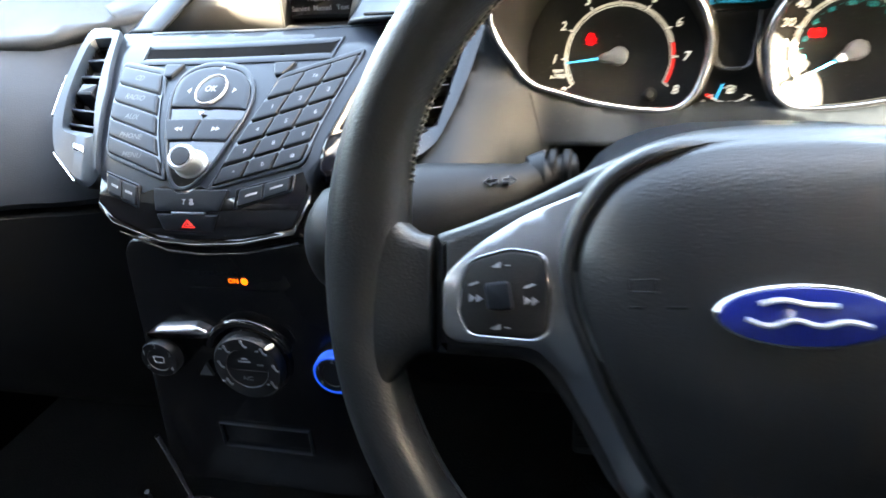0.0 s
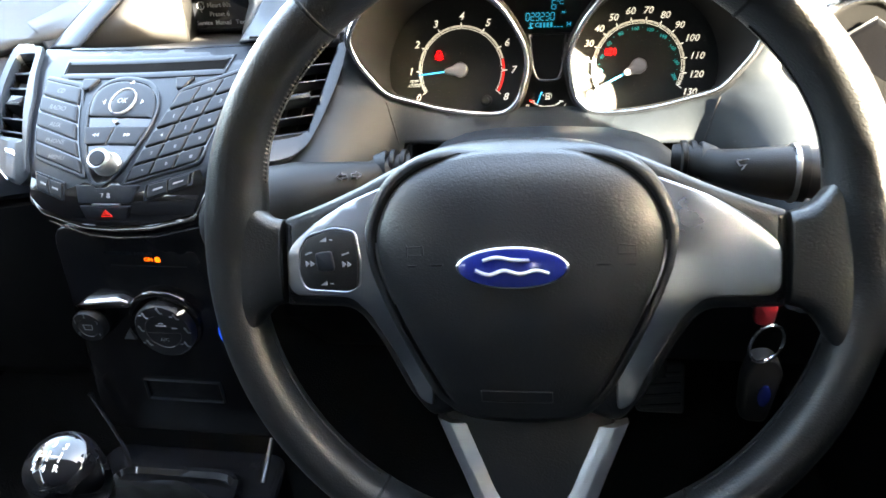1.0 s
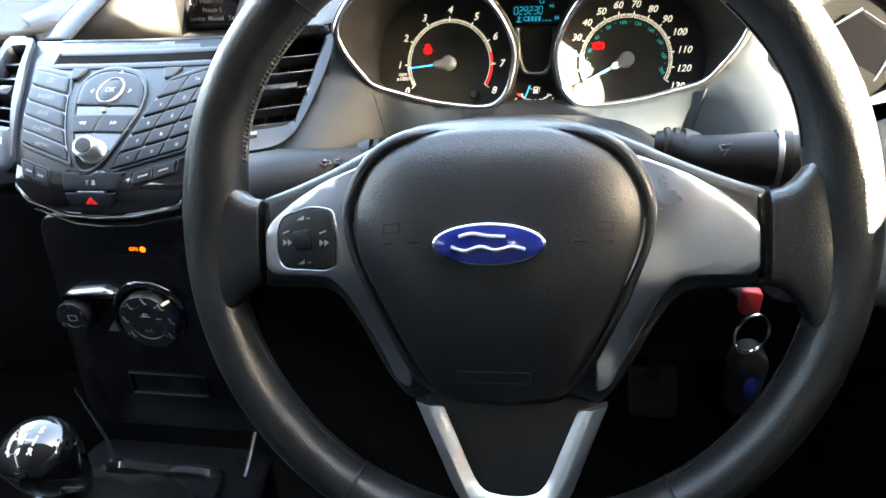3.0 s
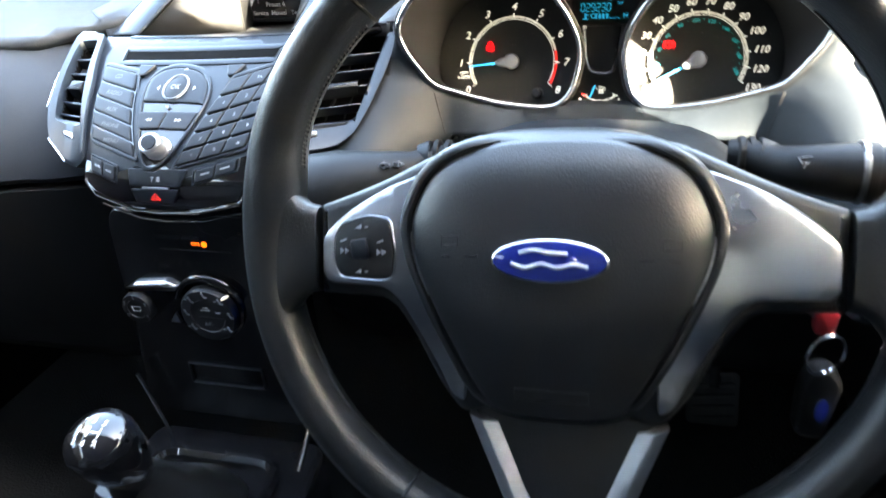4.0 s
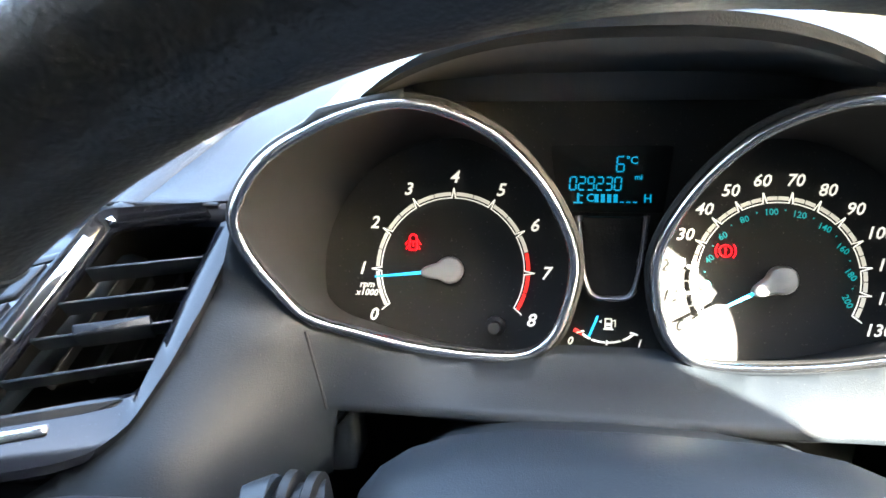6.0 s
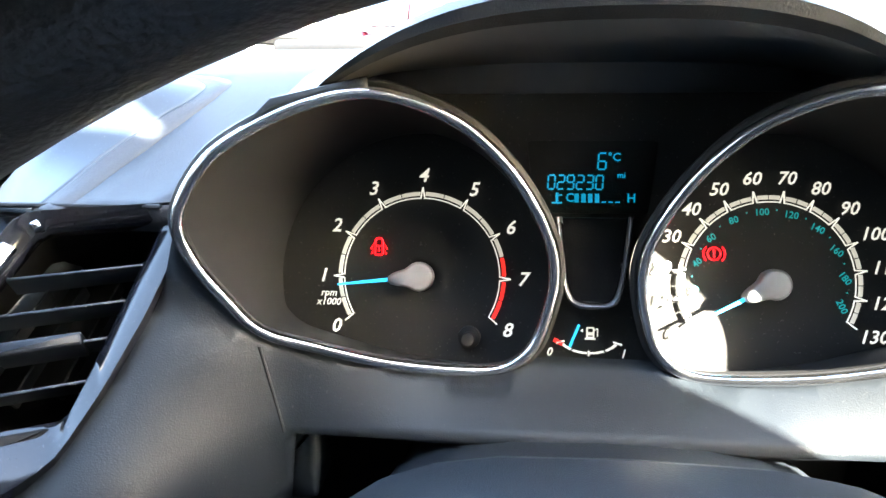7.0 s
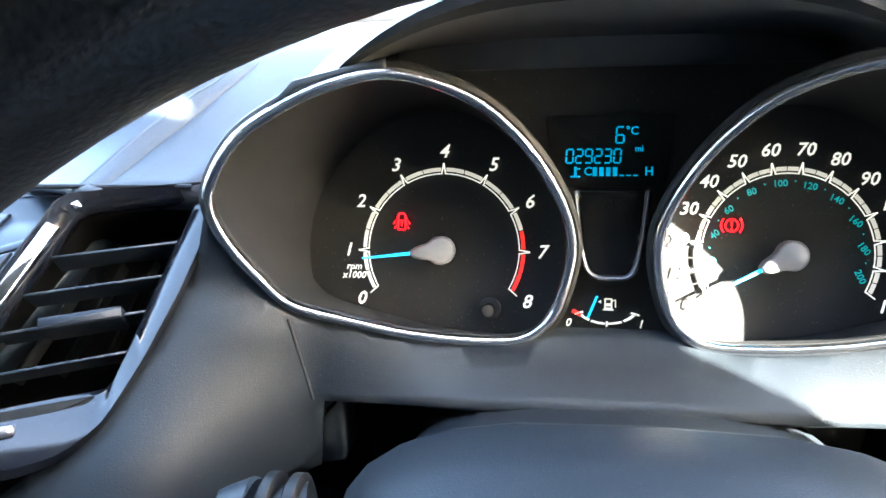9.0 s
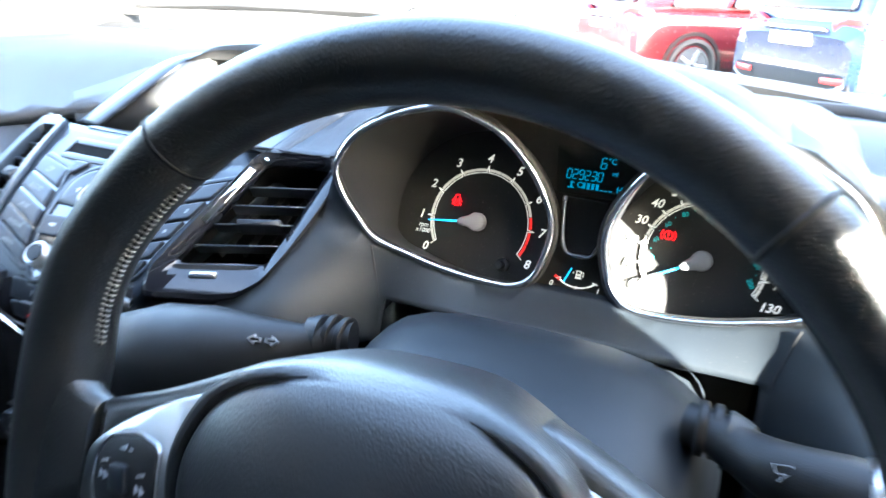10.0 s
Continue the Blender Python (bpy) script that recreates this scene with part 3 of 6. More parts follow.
# scale of the outline, height at the sides (a bead, a groove, then the cushion), height at the top and the bottom, where the groove runs out
PAD_RINGS = [(1.0, -0.020, -0.034), (1.0, 0.010, -0.010), (0.993, 0.0165, 0.000), (0.982, 0.0205, 0.006), (0.966, 0.0230, 0.0105), (0.945, 0.0238, 0.0140), (0.928, 0.0236, 0.0165), (0.920, 0.0228, 0.0178), (0.913, 0.0206, 0.0188), (0.903, 0.0206, 0.0200), (0.894, 0.0230, 0.0213), (0.876, 0.0246, 0.0232),
             (0.84, 0.0268, 0.0258), (0.78, 0.0295, 0.0290), (0.70, 0.0322, 0.0320), (0.60, 0.0344, 0.0344), (0.48, 0.0360, 0.0360), (0.36, 0.0369, 0.0369), (0.2, 0.0375, 0.0375), (0.02, 0.0378, 0.0378)]


def pad_at(p, s, side_h, top_h):
    """A place on the airbag cover: the outline's point p drawn in by s."""
    q = Vector((p[0] * s, (p[1] + 0.012) * s - 0.012))
    k = smooth(0.25, 0.70, abs(p[0]) / 0.084)
    low = smooth(0.0, -0.05, p[1]) * (1 - k)
    k *= 1 - smooth(-0.082, -0.094, p[1])
    h = side_h * k + (top_h + 0.006 * low * smooth(0.85, 0.95, s)) * (1 - k)
    return q, h - 0.012 * smooth(-0.02, -0.1, q[1]) * max(0.0, h / 0.04)


def pad_h(u, w):
    """Height of the cushion over the wheel's plane, for what is moulded into it."""
    r = min((abs(math.atan2(u, w + 0.012) - math.atan2(p[0], p[1] + 0.012)), i) for i, p in enumerate(pad_loop))[1]
    p = pad_loop[r]
    s = math.hypot(u, w + 0.012) / math.hypot(p[0], p[1] + 0.012)
    for a, b in zip(PAD_RINGS[2:], PAD_RINGS[3:]):
        if b[0] <= s <= a[0]:
            t = (s - b[0]) / (a[0] - b[0])
            return pad_at(p, s, b[1] + (a[1] - b[1]) * t, b[2] + (a[2] - b[2]) * t)[1]
    return 0.0378


PADF = lambda u, w, h=0.0: WHEEL(u, w, pad_h(u, w) + h)
rings = []
for r in PAD_RINGS:
    rings.append([])
    for p in pad_loop:
        q, h = pad_at(p, *r)
        rings[-1].append(WHEEL(q[0], q[1], h))
v, f = loft(rings, True, True, True)
pad = put("airbag_cover", mesh("airbag_cover", v, f, M_PAD), wheel)
# badge: a blue oval with a bright ring and plain bright strokes
BADGE = lambda u, v, h=0.0: WHEEL(u - 0.003, v - 0.002, h + 0.0375)
v, f = plate(disc(0.0295, 48, ry=0.0113), BADGE, -0.003, 0.0045, 0.0012)
badge = put("badge", mesh("badge", v, f, M_CHROME), wheel, "blue oval badge with bright ring")
v, f = plate(disc(0.0280, 48, ry=0.0100), BADGE, 0.0038, 0.0052, 0.0004)
put("badge_face", mesh("badge_face", v, f, M_BADGE), badge)
strokes = []
for pts in ([(-0.019, -0.001), (-0.012, -0.0032), (-0.004, -0.001), (0.004, -0.0028), (0.012, -0.0010), (0.019, -0.0025)], [(-0.015, 0.0042), (-0.008, 0.0058), (0.000, 0.0045), (0.009, 0.0042)]):
    strokes.append(tube([BADGE(p[0], p[1], 0.0052) for p in spl(pts, 6, False)], 0.0010, 6))
put("badge_script", mesh("badge_script", *join(*strokes), M_SCRIPT), badge)
# horn marks and the moulded word panel
for sx in (-1, 1):
    marks = [bar(PADF, (sx * 0.040, -0.001), (sx * 0.060, -0.002), 0.0012, -0.002, 0.0004)]
    for a, b in (((0.051, 0.004), (0.060, 0.004)), ((0.051, 0.004), (0.051, 0.009)), ((0.051, 0.009), (0.060, 0.008)), ((0.060, 0.003), (0.060, 0.009))):
        marks.append(bar(PADF, (sx * a[0], a[1]), (sx * b[0], b[1]), 0.0008, -0.002, 0.0004))
    put("horn_mark", mesh("horn_mark", *join(*marks), M_BLACK), pad)
v, f = frame_plate(dense(rounded([(-0.023, -0.081), (0.017, -0.081), (0.017, -0.073), (-0.023, -0.073)], 0.001)), 0.0009, PADF, -0.002, 0.0005)
put("moulded_frame", mesh("moulded_frame", v, f, M_PAD), pad)

# spokes: dark base, silver cover
for sx in (1, -1):
    m = lambda pts: [(sx * x, y) for x, y in pts]
    base = rounded(m([(0.050, 0.060), (0.073, 0.0505), (0.100, 0.0375), (0.124, 0.0280), (0.1405, 0.0225), (0.1410, -0.0295), (0.098, -0.0305), (0.083, -0.052), (0.0665, -0.083), (0.054, -0.097), (0.03, -0.09), (0.03, 0.03)]), [0.01, 0.01, 0.01, 0.008, 0.002, 0.002, 0.010, 0.01, 0.01, 0.006, 0.01, 0.01])
    v, f = plate(base, WHEEL, -0.014, 0.0085, 0.006)
    spoke = put("spoke", mesh("spoke", v, f, M_PAD), wheel)
    stations = [(0.1420, -0.0285, 0.0215, 0.0092), (0.1426, -0.0290, 0.0220, 0.0100), (0.149, -0.0305, 0.0235, 0.0112), (0.154, -0.0345, 0.0275, 0.0120), (0.159, -0.0410, 0.0340, 0.0125), (0.164, -0.0510, 0.0440, 0.0125), (0.170, -0.0650, 0.0580, 0.0110), (0.178, -0.0760, 0.0690, 0.008)]
    rows = []
    for u, lo, hi, th in stations:
        rows.append([])
        for k in range(28):
            c, sn = math.cos(2 * math.pi * k / 28), math.sin(2 * math.pi * k / 28)
            w = (lo + hi) / 2 + (hi - lo) / 2 * math.copysign(abs(c) ** 0.55, c)
            rows[-1].append(WHEEL(sx * u, w, 0.105 * w * smooth(-0.02, 0.10, w) + th * math.copysign(abs(sn) ** 0.7, sn)))
    v, f = loft(rows, True, True, True)
    put("leather_root", mesh("leather_root", v, f, M_LEATHER), rim, "leather where the rim meets the spoke")
    cover = rounded(m([(0.070, 0.0440), (0.100, 0.0318), (0.1165, 0.0220), (0.128, 0.0130), (0.1350, 0.0050), (0.1355, -0.0165), (0.1310, -0.0214), (0.096, -0.0215), (0.0862, -0.031), (0.0765, -0.050), (0.0665, -0.070), (0.0600, -0.084), (0.052, -0.088), (0.05, 0.0)]), 0.005)

    def dished(u, w, h, s=sx):
        return WHEEL(u, w, h - 0.006 * smooth(0.085, 0.14, abs(u)) - 0.010 * smooth(-0.015, -0.07, w) - 0.0135 * smooth(0.002, 0.052, w))

    soft = inset(cover, 0.0012)
    v, f = join(sheet(soft, [], 0.005, lambda u, w: dished(u, w, 0.0215)), loft([[dished(p[0], p[1], h) for p in lp] for lp, h in ((soft, 0.0215), (inset(cover, 0.0004), 0.0211), (inset(cover, 0), 0.0203), (inset(cover, 0), 0.006))]))
    cov = put("spoke_cover", mesh("spoke_cover", v, f, M_SILVER), spoke, "satin silver spoke cover")
    if sx < 0:
        pod = rounded(m([(0.1270, 0.0043), (0.1228, 0.0130), (0.1065, 0.0178), (0.0925, 0.0158), (0.0895, 0.0), (0.0908, -0.0150), (0.0966, -0.0178), (0.1235, -0.0172), (0.1278, -0.0086)]), 0.004)
        v, f = frame_plate(inset(pod, -0.0009), 0.0009, dished, 0.0195, 0.0228)
        put("pod_ring", mesh("pod_ring", v, f, M_SILVER), spoke)
        v, f = plate(pod, dished, 0.0135, 0.0230, 0.0015)
        pp = put("button_pod", mesh("button_pod", v, f, M_BLACK), spoke)
        v, f = plate(rounded(m([(0.1165, 0.004), (0.1065, 0.0055), (0.1045, -0.006), (0.1150, -0.0065)]), 0.002), dished, 0.0215, 0.0250, 0.0008)
        put("voice_button", mesh("voice_button", v, f, M_BUTTON), pp)
        icons = []
        for c in (0.0115, -0.0135):
            icons.append(plate([(-0.114, c - 0.001), (-0.110, c - 0.001), (-0.110, c + 0.0015)], dished, 0.0229, 0.0234, 0.0001))
            icons.append(bar(dished, (-0.108, c), (-0.106, c), 0.0005, 0.0229, 0.0234))
        for c in (-0.123, -0.100):
            for k in (0, 0.003):
                icons.append(plate([(c + k, -0.004), (c + k, -0.0005), (c + k + 0.0026, -0.0022)], dished, 0.0229, 0.0234, 0.0001))
            icons.append(bar(dished, (c, 0.003), (c + 0.004, 0.0045), 0.0008, 0.0229, 0.0234))
        icons.append(bar(dished, (-0.127, -0.006), (-0.1265, 0.002), 0.0004, 0.0229, 0.0234))
        for c in (0, 0.002, 0.004):
            icons.append(bar(dished, (-0.1135 + c, -0.003), (-0.1125 + c, 0.003), 0.0005, 0.0249, 0.0229))
        for piece in icons:
            put("icon", mesh("icon", *piece, M_ICON, False), pp)

# lower spoke: dark fill between two bright arms
low = rounded([(-0.050, -0.092), (0.054, -0.092), (0.030, -0.160), (0.010, -0.172), (-0.006, -0.172), (-0.024, -0.160)], 0.006)
v, f = plate(low, WHEEL, -0.010, 0.0025, 0.003)
lower = put("lower_spoke", mesh("lower_spoke", v, f, M_PAD), wheel)
outer_edge = spl([(-0.051, -0.096), (-0.0385, -0.126), (-0.026, -0.154), (-0.012, -0.166), (0.022, -0.166), (0.036, -0.154), (0.0475, -0.126), (0.059, -0.096)], 5, False)
inner_edge = spl([(-0.034, -0.101), (-0.0248, -0.1235), (-0.0155, -0.145), (-0.006, -0.152), (0.014, -0.152), (0.0235, -0.145), (0.0328, -0.1235), (0.042, -0.101)], 5, False)
sec = [(0.0, -0.002), (0.0, 0.0060), (0.05, 0.0072), (0.42, 0.0092), (0.52, 0.0090), (0.94, 0.0030), (1.0, 0.0018), (1.0, -0.002)]
rows = [[WHEEL(*a.lerp(b, s), h) for a, b in zip(outer_edge, inner_edge)] for s, h in sec]
v, f = loft(rows, False)
n = len(outer_edge)
f += [tuple(k * n for k in range(len(sec))), tuple(k * n + n - 1 for k in range(len(sec)))]
put("bright_fork", mesh("bright_fork", v, f, M_FORK), lower, "satin silver V-shaped trim")

# column shroud and stalks
column = thing("steering_column", (0.004, 0.2, 0.85), "dark grey plastic steering column shroud", "steering column")
loops = []
for y, w, t, b in ((0.070, 0.080, 0.893, 0.80), (0.075, 0.090, 0.899, 0.79), (0.12, 0.098, 0.908, 0.785), (0.165, 0.103, 0.9135, 0.785), (0.188, 0.104, 0.9125, 0.785), (0.197, 0.102, 0.907, 0.785), (0.202, 0.096, 0.895, 0.79), (0.30, 0.09, 0.86, 0.79)):
    lp = []
    for k in range(28):
        q = 2 * math.pi * k / 28
        c, s = math.cos(q), math.sin(q)
        x = w * math.copysign(abs(c) ** 0.62, c)
        z = (t + b) / 2 + (t - b) / 2 * math.copysign(abs(s) ** 0.8, s)
        lp.append(Vector((0.016 + x, y, z)))
    loops.append(lp)
v, f = loft(loops, True, True, True)
put("shroud", mesh("shroud", v, f, M_DASH), column)


def stalk(name, side, label):
    s = thing(name, (0.004 + side * 0.1, 0.165, 0.89), label, "control stalk")
    if side < 0:
        path = [(-0.085, 0.166, 0.890), (-0.100, 0.162, 0.8885), (-0.112, 0.155, 0.886), (-0.132, 0.147, 0.880), (-0.160, 0.139, 0.872), (-0.192, 0.132, 0.863), (-0.220, 0.128, 0.856), (-0.234, 0.127, 0.853)]
        radii = [0.0100, 0.0102, 0.0118, 0.0205, 0.031, 0.037, 0.034, 0.020]
        ring_x = (-0.090, -0.098)
    else:
        path = [(0.100, 0.150, 0.902), (0.112, 0.146, 0.903), (0.125, 0.138, 0.902), (0.140, 0.130, 0.902), (0.160, 0.126, 0.902), (0.176, 0.124, 0.902)]
        radii = [0.010, 0.010, 0.011, 0.014, 0.017, 0.018]
        ring_x = (0.106, 0.112)
    v, f = tube(spl(path, 4, False), [r for a, b in zip(radii, radii[1:]) for r in (a, a + (b - a) * .25, a + (b - a) * .5, a + (b - a) * .75)] + [radii[-1]], 20)
    put("lever", mesh("lever", v, f, M_LEVER), s)
    for x in ring_x:
        p = Vector((x, path[0][1] - 0.001, path[0][2]))
        v, f = tube([p - Vector((0.0025, 0, 0)), p - Vector((0.0015, 0, 0)), p + Vector((0.0015, 0, 0)), p + Vector((0.0025, 0, 0))], [0.0110, 0.0126, 0.0126, 0.0110], 20)
        put("collar", mesh("collar", v, f, M_LEVER), s)
    d = -1 if side < 0 else 1
    p = Vector((ring_x[-1] + d * 0.004, path[1][1] - 0.001, path[0][2]))
    v, f = tube([p, p + Vector((d * 0.001, 0, 0)), p + Vector((d * 0.007, -0.001, 0)), p + Vector((d * 0.010, -0.002, 0))], [0.0126, 0.0132, 0.0112, 0.0100], 24)
    put("flare", mesh("flare", v, f, M_DASH), s)
    return s


left_stalk = stalk("indicator_stalk", -1, "black indicator stalk with arrow symbols")
right_stalk = stalk("wiper_stalk", 1, "black wiper stalk with a gold-edged ring")


# ---- instrument cluster ----
cluster = thing("instrument_cluster", (0.0125, 0.31, 0.9), "twin-dial instrument cluster with chrome bezels", "instrument cluster")
v, f = plate([(-0.152, -0.060), (0.152, -0.060), (0.152, 0.030), (0.095, 0.080), (-0.095, 0.080), (-0.152, 0.030)], DIAL, -0.004, -0.0015, 0.0005)
put("backing", mesh("backing", v, f, M_DIAL), cluster)
HUBS = ((-0.0772, -0.0045), (0.0757, -0.0045))


def gauge(k, loop):
    hu, hv = HUBS[k]
    rim = [Vector((p[0], bezel_y(p[0]), p[1])) for p in loop]
    g = put("gauge", mesh("gauge", *tube(rim, 0.0024, 16, True), M_BEZEL), cluster, "chrome-rimmed dial with white figures")
    c2 = sum((Vector(p) for p in loop), Vector((0, 0))) / len(loop)
    seat_line = [p + Vector(((p.x - c2[0]) * 0.022, 0.003, (p.z - c2[1]) * 0.022)) for p in rim]
    put("gasket", mesh("gasket", *tube(seat_line, 0.0032, 8, True), M_BLACK), g)
    inner = []
    hub = DIAL(hu, hv, 0)
    for p in rim:
        # onto the dial's plane, no further out than the dial's edge
        q = p - hub
        u = q.x
        w = q.dot(Vector((0, math.sin(radians(19)), math.cos(radians(19)))))
        r = math.hypot(u, w)
        s = min(1.0, 0.066 / r)
        inner.append(DIAL(hu + u * s, hv + w * s, -0.0012))
    mid = [a.lerp(b, 0.35) + Vector((0, 0.004, 0)) for a, b in zip(rim, inner)]
    v, f = loft([rim, mid, inner])
    put("cone", mesh("cone", v, f, M_CONE), g)
    return g


tach = gauge(0, tach_loop())
speedo = gauge(1, tach_loop(mirror=True))


def on_dial(k, r, deg, h=0.0):
    hu, hv = HUBS[k]
    return hu + r * math.cos(radians(deg)), hv + r * math.sin(radians(deg))


def arc_band(k, r0, r1, a0, a1, h0=0.0, h1=0.0004, n=6):
    pts = [on_dial(k, r1, a0 + (a1 - a0) * i / n) for i in range(n + 1)] + [on_dial(k, r0, a1 + (a0 - a1) * i / n) for i in range(n + 1)]
    return plate(pts, DIAL, h0, h1, 0.0001)


def scale(k, g, a0, a1, major, minor, figures, size, red_from=None, figure_r=0.0462):
    step = (a1 - a0) / major
    way = -1 if step < 0 else 1
    for i in range(major):
        red = red_from is not None and i >= red_from
        for j in range(minor):
            b0, b1 = a0 + step * (i + j / minor), a0 + step * (i + (j + 1) / minor)
            g0, g1 = (1.9 if j == 0 else 0.35), (1.9 if j == minor - 1 else 0.35)
            put("scale_segment", mesh("scale_segment", *arc_band(k, 0.0370, 0.0388, b0 + way * g0, b1 - way * g1), M_REDPRINT if red and (i > red_from or j) else M_CREAM, False), g)
        put("scale_line", mesh("scale_line", *arc_band(k, 0.0357, 0.0362, a0 + step * i + way * 1.5, a0 + step * (i + 1) - way * 1.5, n=10), M_WHITE, False), g)
    for i in range(major + 1):
        a = a0 + step * i
        peak = []
        for d in (-1, 1):
            if (i == 0 and d == -way) or (i == major and d == way):
                continue
            peak.append(bar(DIAL, on_dial(k, 0.0357, a + d * 1.55), on_dial(k, 0.0410, a), 0.0006, 0.0, 0.0006))
        put("tick", mesh("tick", *join(*peak), M_WHITE, False), g)
        words = figures[i]
        if words:
            u, w = on_dial(k, figure_r if len(words) < 3 else figure_r + 0.002, a)
            put("figure", text_mesh(words, size, DIAL, u, w, 0.0003, M_WHITE, shear=0.25), g)


scale(0, tach, 211, -31, 8, 2, list("012345678"), 0.0088, red_from=6)
scale(1, speedo, 209, -27, 13, 2, ["0", "10", "20", "30", "40", "50", "60", "70", "80", "90", "100", "110", "120", "130"], 0.0080, figure_r=0.0465)


def needle(k, g, deg):
    a, b = on_dial(k, 0.008, deg), on_dial(k, 0.0375, deg)
    side = Vector((-math.sin(radians(deg)), math.cos(radians(deg))))
    a, b = Vector(a), Vector(b)
    v, f = plate([a - side * 0.0009, b - side * 0.00045, b + side * 0.00045, a + side * 0.0009], DIAL, 0.007, 0.0082, 0.0002)
    n = put("needle", mesh("needle", v, f, M_NEEDLE, False), g, "blue-lit needle")
    hu, hv = HUBS[k]
    drop = []
    for i in range(48):
        q = 2 * math.pi * i / 48
        r = 0.0066 + 0.0078 * max(0.0, math.cos(q - radians(deg))) ** 14
        drop.append((hu + r * math.cos(q), hv + r * math.sin(q)))
    v, f = plate(drop, DIAL, 0.004, 0.0105, 0.0014)
    put("needle_cap", mesh("needle_cap", v, f, M_HUB), n)


needle(0, tach, 186.5)
needle(1, speedo, 208)
put("caption", text_mesh("rpm", 0.0046, DIAL, -0.1205, -0.0130, 0.0003, M_WHITE, shear=0.25), tach)
put("caption", text_mesh("x1000", 0.0046, DIAL, -0.1205, -0.0172, 0.0003, M_WHITE, shear=0.25), tach)
put("caption", text_mesh("mph", 0.0050, DIAL, 0.0275, -0.0215, 0.0003, M_WHITE, shear=0.25), speedo)
# inner kilometre figures
for i, words in enumerate(("20", "40", "60", "80", "100", "120", "140", "160", "180", "200")):
    a = 209 - 236 * (20 * (i + 1) / 1.609) / 130
    u, w = on_dial(1, 0.0315, a)
    put("small_figure", text_mesh(words, 0.0042, DIAL, u, w, 0.0003, M_TEAL, turn=radians(a - 90) * 0.6), speedo)
dots = [plate(disc(0.0004, 8, *on_dial(1, 0.0325, 209 - 236 * (20 * (i + 0.5) / 1.609) / 130)), DIAL, 0, 0.0004, 0.0001) for i in range(10)]
put("dot_row", mesh("dot_row", *join(*dots), M_TEAL, False), speedo)
# warning lights
BX, BY = 0.0525, 0.0083
w1 = put("warning_light", mesh("warning_light", *frame_plate(disc(0.0031, 24, BX, BY), 0.0007, DIAL, 0, 0.0006, 0.0001), M_WARN, False), speedo, "red lit brake warning light")
put("mark", mesh("mark", *plate([(BX - 0.0004, BY + 0.0019), (BX + 0.0004, BY + 0.0019), (BX + 0.0003, BY - 0.0006), (BX - 0.0003, BY - 0.0006)], DIAL, 0, 0.0006, 0.0001), M_WARN, False), w1)
put("mark", mesh("mark", *plate(disc(0.0004, 10, BX, BY - 0.0014), DIAL, 0, 0.0006, 0.0001), M_WARN, False), w1)
for sg in (-1, 1):
    arc = [(BX + sg * 0.0042 * math.cos(radians(a)), BY + 0.0042 * math.sin(radians(a))) for a in range(-42, 43, 12)]
    rim_arc = [(BX + sg * 0.0049 * math.cos(radians(a)), BY + 0.0049 * math.sin(radians(a))) for a in range(42, -43, -12)]
    put("bracket", mesh("bracket", *plate(arc + rim_arc, DIAL, 0, 0.0006, 0.0001), M_WARN, False), w1)
TX, TY = -0.0972, 0.0088
body = [(TX + x, TY + y) for x, y in ((-0.0018, -0.0042), (0.0018, -0.0042), (0.0022, -0.0030), (0.0021, 0.0028), (0.0014, 0.0042), (-0.0014, 0.0042), (-0.0021, 0.0028), (-0.0022, -0.0030))]
w2 = put("warning_light", mesh("warning_light", *frame_plate(rounded(body, 0.0006), 0.0008, DIAL, 0, 0.0006, 0.0001), M_WARN, False), tach, "red lit open-door warning light")
for sg in (-1, 1):
    put("door_mark", mesh("door_mark", *plate([(TX + sg * 0.0021, TY + 0.0022), (TX + sg * 0.0024, TY + 0.0014), (TX + sg * 0.0042, TY - 0.0010), (TX + sg * 0.0036, TY - 0.0013)], DIAL, 0, 0.0006, 0.0001), M_WARN, False), w2)
    put("door_mark", mesh("door_mark", *plate([(TX + sg * 0.0022, TY - 0.0006), (TX + sg * 0.0024, TY - 0.0013), (TX + sg * 0.0038, TY - 0.0034), (TX + sg * 0.0032, TY - 0.0036)], DIAL, 0, 0.0006, 0.0001), M_WARN, False), w2)
put("mark", mesh("mark", *bar(DIAL, (TX - 0.0012, TY + 0.0004), (TX + 0.0012, TY + 0.0004), 0.0007, 0, 0.0006), M_WARN, False), w2)
put("mark", mesh("mark", *bar(DIAL, (TX, TY + 0.0002), (TX, TY - 0.0022), 0.0007, 0, 0.0006), M_WARN, False), w2)
# reset knob
v, f = lathe([(0.0052, 0), (0.0050, 0.003), (0.0030, 0.0045), (0.0028, 0.012), (0.0, 0.0125)], DIAL, 20, -0.0545, -0.0315)
put("reset_knob", mesh("reset_knob", v, f, M_BLACK), tach)
# display and pocket between the dials
v, f = plate(rounded([(-0.026, 0.0255), (0.024, 0.0255), (0.028, 0.058), (-0.030, 0.058)], 0.002), DIAL, -0.0015, 0.0003, 0.0002)
screen = put("trip_display", mesh("trip_display", v, f, M_BLACK), cluster, "black trip display with blue digits")
STROKES = {"0": "abcdef", "2": "abged", "3": "abgcd", "6": "afgecd", "9": "abcdfg"}


